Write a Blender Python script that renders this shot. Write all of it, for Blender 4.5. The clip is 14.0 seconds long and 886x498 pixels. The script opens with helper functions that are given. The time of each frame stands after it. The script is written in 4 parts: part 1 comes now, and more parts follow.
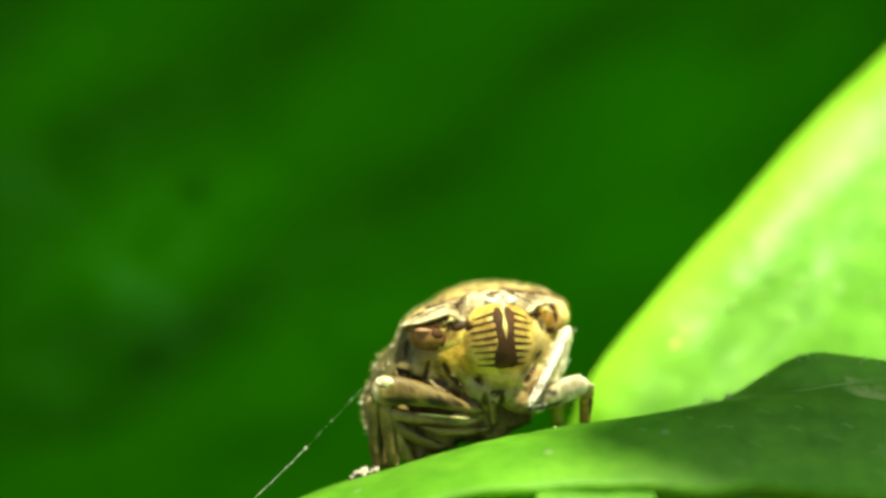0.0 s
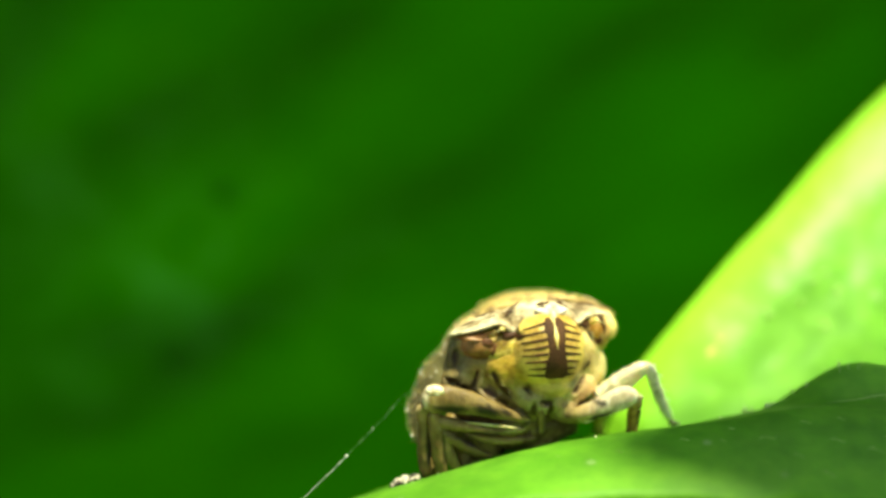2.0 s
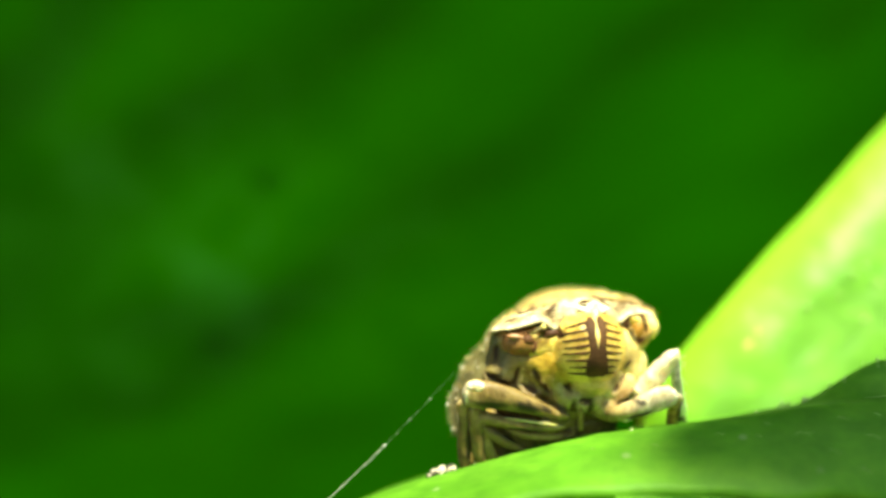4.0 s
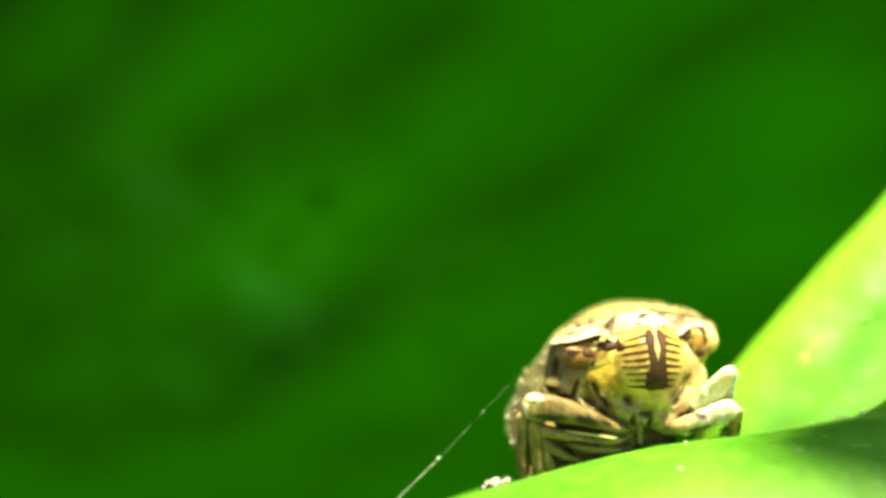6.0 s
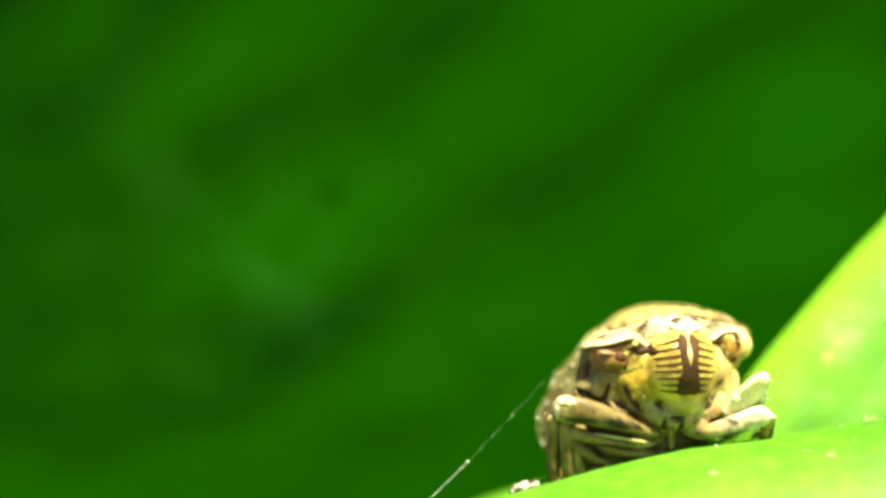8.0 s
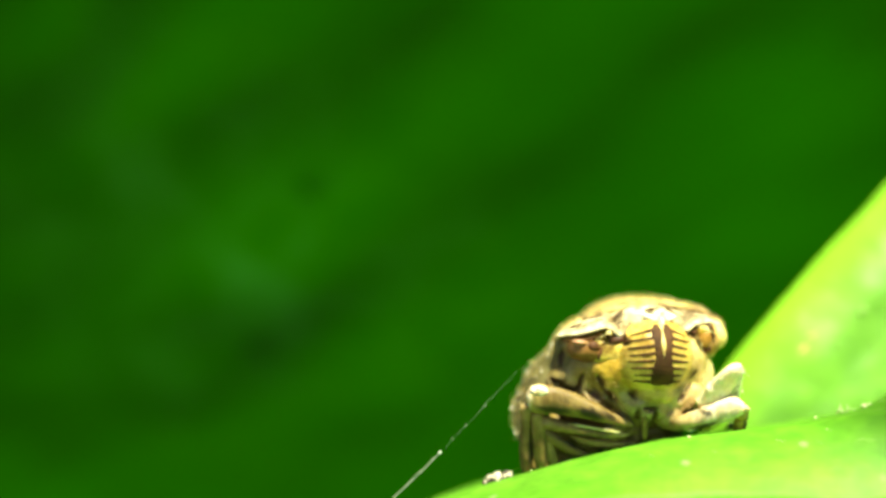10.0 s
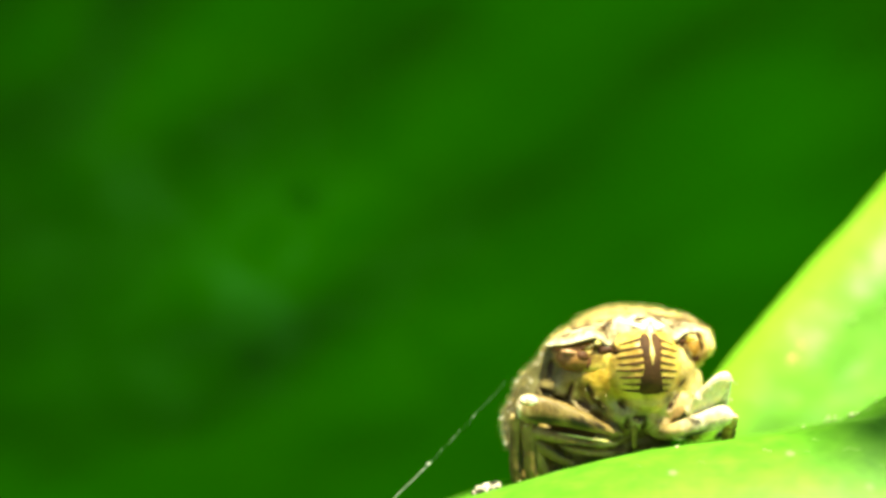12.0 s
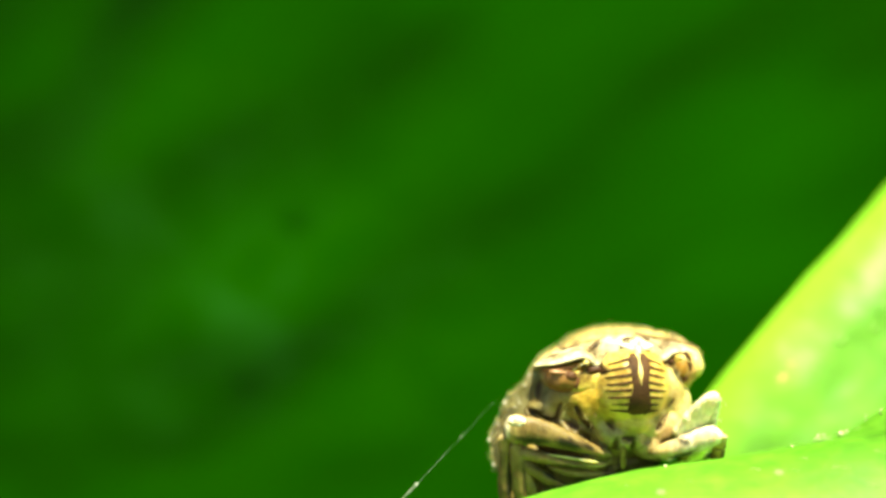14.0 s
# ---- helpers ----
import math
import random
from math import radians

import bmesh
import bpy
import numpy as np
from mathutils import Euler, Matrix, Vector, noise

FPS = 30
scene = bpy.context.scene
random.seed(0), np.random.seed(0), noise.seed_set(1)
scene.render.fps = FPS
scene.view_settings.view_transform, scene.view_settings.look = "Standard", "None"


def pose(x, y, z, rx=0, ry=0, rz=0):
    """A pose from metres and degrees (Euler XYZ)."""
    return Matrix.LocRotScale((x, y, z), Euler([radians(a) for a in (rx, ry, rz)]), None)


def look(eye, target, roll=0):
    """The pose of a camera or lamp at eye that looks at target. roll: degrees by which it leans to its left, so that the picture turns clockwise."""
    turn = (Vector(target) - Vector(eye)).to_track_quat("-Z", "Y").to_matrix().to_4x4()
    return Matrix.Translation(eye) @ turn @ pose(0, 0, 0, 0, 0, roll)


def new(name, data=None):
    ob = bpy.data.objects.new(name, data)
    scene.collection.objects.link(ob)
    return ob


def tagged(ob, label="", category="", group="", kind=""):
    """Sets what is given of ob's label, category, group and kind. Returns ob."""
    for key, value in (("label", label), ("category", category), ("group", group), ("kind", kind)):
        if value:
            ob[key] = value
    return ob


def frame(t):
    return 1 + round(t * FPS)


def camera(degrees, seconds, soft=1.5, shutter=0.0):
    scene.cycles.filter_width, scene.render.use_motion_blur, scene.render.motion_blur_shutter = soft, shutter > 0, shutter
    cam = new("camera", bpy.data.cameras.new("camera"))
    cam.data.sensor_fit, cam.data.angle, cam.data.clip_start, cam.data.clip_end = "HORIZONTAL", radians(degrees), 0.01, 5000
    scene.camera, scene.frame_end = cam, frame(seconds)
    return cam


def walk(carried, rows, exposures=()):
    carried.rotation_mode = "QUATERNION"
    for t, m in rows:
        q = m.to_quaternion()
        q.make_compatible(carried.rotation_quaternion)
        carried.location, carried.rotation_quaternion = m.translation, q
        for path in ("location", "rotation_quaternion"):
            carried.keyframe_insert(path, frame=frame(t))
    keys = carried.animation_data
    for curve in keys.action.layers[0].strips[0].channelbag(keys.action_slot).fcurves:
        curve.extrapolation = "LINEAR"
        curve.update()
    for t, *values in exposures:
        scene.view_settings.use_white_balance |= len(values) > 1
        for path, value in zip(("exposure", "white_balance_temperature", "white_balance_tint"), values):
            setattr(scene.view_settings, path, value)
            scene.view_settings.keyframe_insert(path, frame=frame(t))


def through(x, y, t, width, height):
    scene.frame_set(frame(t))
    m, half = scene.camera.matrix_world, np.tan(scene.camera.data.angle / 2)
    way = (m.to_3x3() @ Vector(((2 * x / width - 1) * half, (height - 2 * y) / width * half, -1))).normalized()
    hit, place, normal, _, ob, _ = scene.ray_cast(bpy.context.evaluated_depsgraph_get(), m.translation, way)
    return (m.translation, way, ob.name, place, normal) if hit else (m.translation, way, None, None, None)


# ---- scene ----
MM = 0.001
EYE_Z = 300.0  # height of the lens over the soil, in millimetres

cam = camera(44.0, 14.0, soft=3.2)
cam.data.dof.use_dof = True
cam.data.dof.focus_distance = 0.0186
cam.data.dof.aperture_fstop = 36.0

CAMERA_ROWS = [
    (0.0, pose(-0.00000, 0.00000, 0.30000, 90.00, 0.00, 0.00)),
    (0.5, pose(-0.00017, 0.00013, 0.30006, 89.80, 0.06, -0.01)),
    (1.0, pose(-0.00026, 0.00018, 0.30012, 89.95, 0.22, 0.14)),
    (1.5, pose(-0.00055, -0.00001, 0.30024, 89.56, -0.30, 0.10)),
    (2.0, pose(-0.00052, -0.00003, 0.30028, 89.61, -0.26, 0.59)),
    (2.5, pose(-0.00053, -0.00006, 0.30028, 89.56, -0.44, 0.93)),
    (3.0, pose(-0.00049, -0.00006, 0.30033, 89.32, -0.41, 1.43)),
    (5.5, pose(-0.00051, -0.00043, 0.30058, 88.07, -0.24, 4.91)),
    (6.0, pose(-0.00041, -0.00037, 0.30044, 89.49, 0.05, 5.55)),
    (6.5, pose(-0.00103, -0.00034, 0.30079, 88.93, -0.20, 5.27)),
    (7.0, pose(-0.00119, -0.00040, 0.30082, 88.89, -0.06, 5.34)),
    (9.5, pose(-0.00118, -0.00017, 0.30062, 88.19, -0.22, 3.92)),
    (10.0, pose(-0.00093, -0.00017, 0.30058, 88.65, -0.17, 4.17)),
    (10.5, pose(-0.00075, -0.00024, 0.30061, 89.06, 0.06, 4.44)),
    (11.0, pose(-0.00058, -0.00029, 0.30063, 89.04, 0.08, 4.44)),
    (11.5, pose(-0.00067, -0.00028, 0.30056, 89.16, 0.11, 4.33)),
    (12.0, pose(-0.00072, -0.00025, 0.30060, 89.21, 0.11, 4.14)),
    (12.5, pose(-0.00076, -0.00019, 0.30053, 89.42, 0.07, 3.89)),
    (13.0, pose(-0.00071, -0.00019, 0.30049, 89.97, 0.18, 3.76)),
    (13.5, pose(-0.00059, -0.00021, 0.30046, 90.36, 0.31, 3.83)),
    (14.0, pose(-0.00052, -0.00022, 0.30045, 90.66, 0.28, 4.07)),
]
EXPOSURES = [(t, stops, 8000, -6) for t, stops in ((0.0, 1.77), (3.0, 1.92), (5.5, 1.95), (6.2, 2.08), (7.0, 2.1), (9.5, 1.75), (10.5, 2.0), (11.0, 2.12), (12.0, 2.0), (14.0, 1.98))]
walk(cam, CAMERA_ROWS, EXPOSURES)

# ---- light ----
SUN_DIR = Vector((0.18, -0.32, 0.93)).normalized()
world = bpy.data.worlds.new("sky")
scene.world = world
world.use_nodes = True
wn = world.node_tree
sky = wn.nodes.new("ShaderNodeTexSky")
sky.sky_type = "NISHITA"
sky.sun_disc = False
sky.sun_elevation = math.asin(SUN_DIR.z)
sky.sun_rotation = math.atan2(SUN_DIR.x, SUN_DIR.y)
wn.links.new(sky.outputs[0], wn.nodes["Background"].inputs[0])
wn.nodes["Background"].inputs[1].default_value = 0.05
sun_data = bpy.data.lights.new("sun", "SUN")
sun_data.energy = 4.5
sun_data.angle = radians(0.53)
sun_data.color = (1.0, 0.96, 0.88)
sun = new("sun", sun_data)
sun.matrix_world = look(SUN_DIR * 2.0, (0, 0, 0))


# ---- helpers of this scene ----
def W(x, y, z):
    """Millimetres from the first eye to millimetres over the soil."""
    return Vector((x, y, EYE_Z + z))


def part(name, bm, material, parent=None, label="", smooth=True):
    mesh = bpy.data.meshes.new(name)
    bmesh.ops.recalc_face_normals(bm, faces=bm.faces)
    bmesh.ops.scale(bm, vec=(MM, MM, MM), verts=bm.verts)
    bm.to_mesh(mesh)
    bm.free()
    for f in mesh.polygons:
        f.use_smooth = smooth
    for m in material if isinstance(material, (list, tuple)) else (material,):
        mesh.materials.append(m)
    ob = new(name, mesh)
    ob.parent = parent
    if label:
        tagged(ob, label)
    return ob


def thing(name, label, category, group="", kind=""):
    return tagged(new(name), label, category, group, kind)


def smoothstep(a, b, x):
    u = min(1.0, max(0.0, (x - a) / (b - a)))
    return u * u * (3 - 2 * u)


def along(points, x):
    """Smooth interpolation through a few (x, value) knots."""
    if x <= points[0][0]:
        (a, va), (b, vb) = points[0], points[1]
        return va + (vb - va) / (b - a) * (x - a)
    if x >= points[-1][0]:
        (a, va), (b, vb) = points[-2], points[-1]
        return vb + (vb - va) / (b - a) * (x - b)
    n = len(points)
    for i in range(n - 1):
        if x <= points[i + 1][0]:
            break
    x1, y1 = points[i]
    x2, y2 = points[i + 1]
    m = (y2 - y1) / (x2 - x1)
    m1 = m if i == 0 else (y2 - points[i - 1][1]) / (x2 - points[i - 1][0])
    m2 = m if i == n - 2 else (points[i + 2][1] - y1) / (points[i + 2][0] - x1)
    h = x2 - x1
    u = (x - x1) / h
    return (2 * u**3 - 3 * u**2 + 1) * y1 + (u**3 - 2 * u**2 + u) * h * m1 + (3 * u**2 - 2 * u**3) * y2 + (u**3 - u**2) * h * m2


def sheet(bm, f, nu, nv, thick=0.0):
    """A grid f(u, v) over the unit square; thick gives it a back side and rims."""
    top = [[bm.verts.new(f(i / nu, j / nv)) for j in range(nv + 1)] for i in range(nu + 1)]
    faces = [bm.faces.new((top[i][j], top[i + 1][j], top[i + 1][j + 1], top[i][j + 1])) for i in range(nu) for j in range(nv)]
    if thick:
        bm.normal_update()
        bmesh.ops.recalc_face_normals(bm, faces=faces)
        bm.normal_update()
        low = [[bm.verts.new(v.co - v.normal * thick) for v in row] for row in top]
        for i in range(nu):
            for j in range(nv):
                bm.faces.new((low[i][j], low[i][j + 1], low[i + 1][j + 1], low[i + 1][j]))
        for i in range(nu):
            for j in (0, nv):
                bm.faces.new((top[i][j], top[i + 1][j], low[i + 1][j], low[i][j]))
        for j in range(nv):
            for i in (0, nu):
                bm.faces.new((top[i][j], top[i][j + 1], low[i][j + 1], low[i][j]))
    return top


def tube(bm, pts, radii, seg=10, flat=1.0, bumpy=0.0):
    """A closed tapered tube through pts; flat squeezes its second axis."""
    pts = [Vector(p) for p in pts]
    rings = []
    n = len(pts)
    side = None
    for i, p in enumerate(pts):
        d = (pts[min(i + 1, n - 1)] - pts[max(i - 1, 0)]).normalized()
        if side is None:
            side = d.orthogonal().normalized() if abs(d.y) > 0.9 else d.cross(Vector((0, 1, 0))).normalized()
        side = (side - d * side.dot(d)).normalized()
        up = d.cross(side)
        ring = []
        for k in range(seg):
            a = 2 * math.pi * k / seg
            r = radii[i] * (1 + bumpy * noise.noise(p * 9 + Vector((math.cos(a), math.sin(a), 0))) + 0.5 * bumpy * math.cos(3 * a + 0.7))
            ring.append(bm.verts.new(p + side * math.cos(a) * r + up * math.sin(a) * r * flat))
        rings.append(ring)
    for a, b in zip(rings, rings[1:]):
        for k in range(seg):
            bm.faces.new((a[k], a[(k + 1) % seg], b[(k + 1) % seg], b[k]))
    bm.faces.new(rings[0])
    bm.faces.new(list(reversed(rings[-1])))


def smooth_path(pts, steps=6):
    """Catmull-Rom points through pts."""
    pts = [Vector(p) for p in pts]
    out = []
    for i in range(len(pts) - 1):
        a, b, c, d = pts[max(i - 1, 0)], pts[i], pts[i + 1], pts[min(i + 2, len(pts) - 1)]
        for k in range(steps):
            u = k / steps
            out.append(0.5 * ((2 * b) + (c - a) * u + (2 * a - 5 * b + 4 * c - d) * u * u + (3 * b - a - 3 * c + d) * u**3))
    return out + [pts[-1]]


def blob(bm, centre, radii, turn=None, seg=24, rough=0.0, freq=2.0):
    """An ellipsoid with an uneven skin."""
    turn = turn or Matrix()
    made = bmesh.ops.create_uvsphere(bm, u_segments=seg, v_segments=max(8, seg * 2 // 3), radius=1.0)["verts"]
    for v in made:
        n = v.co.copy()
        s = 1 + rough * noise.noise(n * freq + Vector(centre))
        v.co = Vector(centre) + turn @ Vector((n.x * radii[0] * s, n.y * radii[1] * s, n.z * radii[2] * s))
    return made


# ---- materials ----
def mat(name):
    m = bpy.data.materials.new(name)
    m.use_nodes = True
    t = m.node_tree
    return m, t, t.nodes["Principled BSDF"]


def node(t, kind, **values):
    n = t.nodes.new(kind)
    for k, v in values.items():
        n.inputs[k.replace("_", " ")].default_value = v
    return n


def ramp(t, fac, stops):
    r = t.nodes.new("ShaderNodeValToRGB")
    while len(r.color_ramp.elements) < len(stops):
        r.color_ramp.elements.new(0.5)
    for e, (p, c) in zip(r.color_ramp.elements, stops):
        e.position = p
        e.color = (*c, 1) if len(c) == 3 else c
    t.links.new(fac, r.inputs[0])
    return r.outputs[0]


def coords(t, scale=(1, 1, 1), turn=(0, 0, 0)):
    c = t.nodes.new("ShaderNodeTexCoord")
    m = t.nodes.new("ShaderNodeMapping")
    m.inputs["Scale"].default_value = scale
    m.inputs["Rotation"].default_value = turn
    t.links.new(c.outputs["Object"], m.inputs["Vector"])
    return m.outputs[0]


def noise_tex(t, vec, scale, detail=3.0, rough=0.5):
    n = node(t, "ShaderNodeTexNoise", Scale=scale, Detail=detail, Roughness=rough)
    t.links.new(vec, n.inputs["Vector"])
    return n.outputs["Fac"]


def mix_rgb(t, fac, a, b, kind="MIX"):
    n = t.nodes.new("ShaderNodeMix")
    n.data_type = "RGBA"
    n.blend_type = kind
    for value, slot in ((fac, 0), (a, 6), (b, 7)):
        if isinstance(value, (int, float)):
            n.inputs[slot].default_value = value
        elif isinstance(value, tuple):
            n.inputs[slot].default_value = (*value, 1)
        else:
            t.links.new(value, n.inputs[slot])
    return n.outputs[2]


def add_bump(t, p, height, strength, distance):
    b = node(t, "ShaderNodeBump", Strength=strength, Distance=distance)
    t.links.new(height, b.inputs["Height"])
    t.links.new(b.outputs[0], p.inputs["Normal"])
    return b.outputs[0]


def leaf_material(name, dark, light, through_colour, through, roughness, streak, turn, cells, specks=0.0, gloss=0.3, patches=1.0, sheen_spot=None, margin=None):
    """A leaf: streaks along the veins, small cells, some light passing through."""
    m, t, p = mat(name)
    lengthwise = coords(t, streak, turn)
    plain = coords(t)
    veins = noise_tex(t, lengthwise, 1.0, 4.0, 0.55)
    fine = noise_tex(t, plain, cells, 3.0, 0.6)
    big = noise_tex(t, plain, cells * 0.12, 2.0, 0.5)
    colour = ramp(t, veins, [(0.32, dark), (0.68, light)])
    k = patches
    tone = ramp(t, big, [(0.3, (1 - 0.30 * k, 1 - 0.28 * k, 1 - 0.28 * k)), (0.7, (1 + 0.18 * k, 1 + 0.14 * k, 1 + 0.1 * k))])
    colour = mix_rgb(t, 1.0, colour, tone, "MULTIPLY")
    grain = ramp(t, fine, [(0.32, (0.74, 0.80, 0.8)), (0.68, (1.16, 1.12, 1.1))])
    colour = mix_rgb(t, 1.0, colour, grain, "MULTIPLY")
    if specks:
        v = node(t, "ShaderNodeTexVoronoi", Scale=cells * 0.45)
        t.links.new(plain, v.inputs["Vector"])
        dots = ramp(t, v.outputs["Distance"], [(0.0, (specks,) * 3), (0.05, (specks,) * 3), (0.12, (0, 0, 0))])
        colour = mix_rgb(t, dots, colour, (0.55, 0.6, 0.35))
    passing = mix_rgb(t, 1.0, tone, mix_rgb(t, 0.6, colour, through_colour), "MULTIPLY")
    if sheen_spot:  # a pale sky sheen painted into the colour round one spot of the leaf
        far = t.nodes.new("ShaderNodeVectorMath")
        far.operation = "DISTANCE"
        t.links.new(plain, far.inputs[0])
        far.inputs[1].default_value = sheen_spot[0]
        near = ramp(t, far.outputs["Value"], [(0.0, (1, 1, 1)), (sheen_spot[1], (0, 0, 0))])
        cloud = ramp(t, noise_tex(t, plain, 420, 4.0, 0.55), [(0.36, (0, 0, 0)), (0.68, (0.55, 0.55, 0.55))])
        sheen = mix_rgb(t, 1.0, near, cloud, "MULTIPLY")
        colour = mix_rgb(t, sheen, colour, (0.06, 0.15, 0.06))
        passing = mix_rgb(t, sheen, passing, (0.15, 0.41, 0.17))
    if margin:  # a lighter yellow mixed into the colour along the leaf's edge
        rim = t.nodes.new("ShaderNodeAttribute")
        rim.attribute_name = "rim"
        colour = mix_rgb(t, rim.outputs["Fac"], colour, margin)
        passing = mix_rgb(t, rim.outputs["Fac"], passing, margin)
    t.links.new(colour, p.inputs["Base Color"])
    p.inputs["Roughness"].default_value = roughness
    p.inputs["Specular IOR Level"].default_value = gloss
    normal = add_bump(t, p, mix_rgb(t, 0.5, veins, fine), 0.35, 0.00012)
    leak = t.nodes.new("ShaderNodeBsdfTranslucent")
    t.links.new(passing, leak.inputs["Color"])
    t.links.new(normal, leak.inputs["Normal"])
    mixed = t.nodes.new("ShaderNodeMixShader")
    mixed.inputs[0].default_value = through
    t.links.new(p.outputs[0], mixed.inputs[1])
    t.links.new(leak.outputs[0], mixed.inputs[2])
    t.links.new(mixed.outputs[0], t.nodes["Material Output"].inputs["Surface"])
    return m


def cuticle(name, base, blotch, amount, roughness=0.38, scale=2200.0, bump=0.25, sheer=0.0, gloss=0.25, stretch=(1, 1, 1), fade=0.06, tone=""):
    """Insect skin: base colour with blotches and a fine pitted relief."""
    m, t, p = mat(name)
    vec = coords(t, stretch)
    blots = noise_tex(t, vec, scale, 5.0, 0.62)
    fine = noise_tex(t, vec, scale * 7, 3.0, 0.6)
    spread = 0.5 + (0.5 - amount) * 0.45
    colour = ramp(t, blots, [(max(0.0, spread - fade), base), (min(1.0, spread + fade), blotch)])
    if tone:  # the skin's colour pattern, painted shade included, with weak blotches over it
        own = t.nodes.new("ShaderNodeAttribute")
        own.attribute_name = tone
        colour = mix_rgb(t, 1.0, own.outputs["Color"], ramp(t, blots, [(0.40, (1.10, 1.10, 1.08)), (0.62, (0.58, 0.52, 0.44))]), "MULTIPLY")
    grain = ramp(t, fine, [(0.25, (0.8, 0.78, 0.74)), (0.75, (1.12, 1.12, 1.12))])
    t.links.new(mix_rgb(t, 1.0, colour, grain, "MULTIPLY"), p.inputs["Base Color"])
    p.inputs["Roughness"].default_value = roughness
    p.inputs["Specular IOR Level"].default_value = gloss
    if sheer:
        p.inputs["Subsurface Weight"].default_value = sheer
        p.inputs["Subsurface Radius"].default_value = (1.0, 0.7, 0.3)
        p.inputs["Subsurface Scale"].default_value = 0.0002
    add_bump(t, p, fine, bump, 0.00004)
    return m


LEAF_BACK = leaf_material("shaded_leaf", (0.015, 0.072, 0.001), (0.022, 0.095, 0.002), (0.112, 0.49, 0.004), 0.72, 0.6, (30, 30, 150), (0, radians(37), 0), 300, gloss=0.3, sheen_spot=((-0.0095, 0.0335, 0.2993), 0.0115))
LEAF_SPOT = leaf_material("leaf_spot", (0.02, 0.07, 0.001), (0.03, 0.09, 0.002), (0.40, 0.95, 0.05), 0.85, 0.7, (300, 300, 300), (0, 0, 0), 900, gloss=0.1)
LEAF_SUN = leaf_material("sunlit_leaf", (0.130, 0.365, 0.039), (0.178, 0.432, 0.053), (0.36, 0.76, 0.03), 0.42, 0.45, (350, 90, 90), (0, radians(47), 0), 1700, 0.25, gloss=0.2, patches=0.5, margin=(0.29, 0.64, 0.040))
LEAF_FRONT = leaf_material("front_leaf", (0.105, 0.335, 0.024), (0.155, 0.400, 0.036), (0.18, 0.62, 0.02), 0.36, 0.5, (110, 1500, 1500), (0, 0, 0), 2600, 0.3, gloss=0.2, patches=0.8)
VEIN = leaf_material("leaf_vein", (0.18, 0.40, 0.07), (0.24, 0.46, 0.10), (0.2, 0.4, 0.05), 0.2, 0.4, (300, 300, 300), (0, 0, 0), 2000)
STEM = leaf_material("leaf_stem", (0.05, 0.12, 0.01), (0.09, 0.18, 0.02), (0.1, 0.2, 0.02), 0.1, 0.45, (300, 300, 40), (0, 0, 0), 900)
NAPE = cuticle("nape_cuticle", (0.55, 0.43, 0.16), (0.30, 0.20, 0.06), 0.42, 0.45, 3000, bump=0.8, stretch=(0.8, 0.55, 1), fade=0.14)
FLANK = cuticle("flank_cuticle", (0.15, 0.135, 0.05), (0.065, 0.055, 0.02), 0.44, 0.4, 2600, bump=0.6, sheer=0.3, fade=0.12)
SALLOW = cuticle("sallow_cuticle", (0.55, 0.50, 0.22), (0.34, 0.29, 0.10), 0.42, 0.32, 2600, bump=0.5, sheer=0.5, fade=0.12)
PINK = cuticle("pinkish_cuticle", (0.34, 0.205, 0.11), (0.22, 0.12, 0.055), 0.42, 0.35, 2600, bump=0.3, sheer=0.4, fade=0.12)
AMBER = cuticle("amber_cuticle", (0.42, 0.24, 0.045), (0.22, 0.11, 0.022), 0.45, 0.35, 3000, bump=0.3, sheer=0.4, fade=0.12)
FLECK = cuticle("fleck_cuticle", (0.22, 0.155, 0.075), (0.14, 0.10, 0.045), 0.5, 0.5, 3000, gloss=0.15)
FACE = cuticle("face_cuticle", (0.6, 0.4, 0.1), (0.4, 0.3, 0.1), 0.4, 0.34, 2400, bump=0.3, sheer=0.35, tone="tone")
HIDE = cuticle("leg_skin", (0.4, 0.3, 0.1), (0.3, 0.2, 0.1), 0.4, 0.42, 2600, bump=0.5, sheer=0.3, gloss=0.25, stretch=(1, 1, 0.3), tone="tone")
CREAM = cuticle("cream_cuticle", (0.84, 0.75, 0.50), (0.40, 0.29, 0.13), 0.32, 0.25, 3300, bump=0.5, sheer=0.5, gloss=0.6, stretch=(1, 1, 0.4))
STRAW = cuticle("straw_cuticle", (0.58, 0.45, 0.095), (0.20, 0.12, 0.024), 0.40, 0.36, 2300, bump=0.5, sheer=0.5)
PALE = cuticle("pale_cuticle", (0.70, 0.57, 0.20), (0.34, 0.22, 0.055), 0.37, 0.25, 2600, bump=0.4, sheer=0.5)
BACK = cuticle("back_cuticle", (0.76, 0.68, 0.43), (0.20, 0.145, 0.065), 0.45, 0.42, 3000, bump=1.0, stretch=(0.9, 0.35, 1), fade=0.10)
WING = cuticle("wing_cuticle", (0.185, 0.155, 0.048), (0.06, 0.045, 0.012), 0.53, 0.45, 3400, bump=0.9, stretch=(1, 0.4, 1))
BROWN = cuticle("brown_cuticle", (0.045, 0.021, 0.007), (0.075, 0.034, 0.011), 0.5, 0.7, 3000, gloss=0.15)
RUST = cuticle("rust_cuticle", (0.12, 0.05, 0.02), (0.06, 0.025, 0.01), 0.5, 0.5, 3000, gloss=0.2)
UMBER = cuticle("umber_cuticle", (0.085, 0.045, 0.018), (0.05, 0.024, 0.009), 0.5, 0.6, 3000, gloss=0.15)
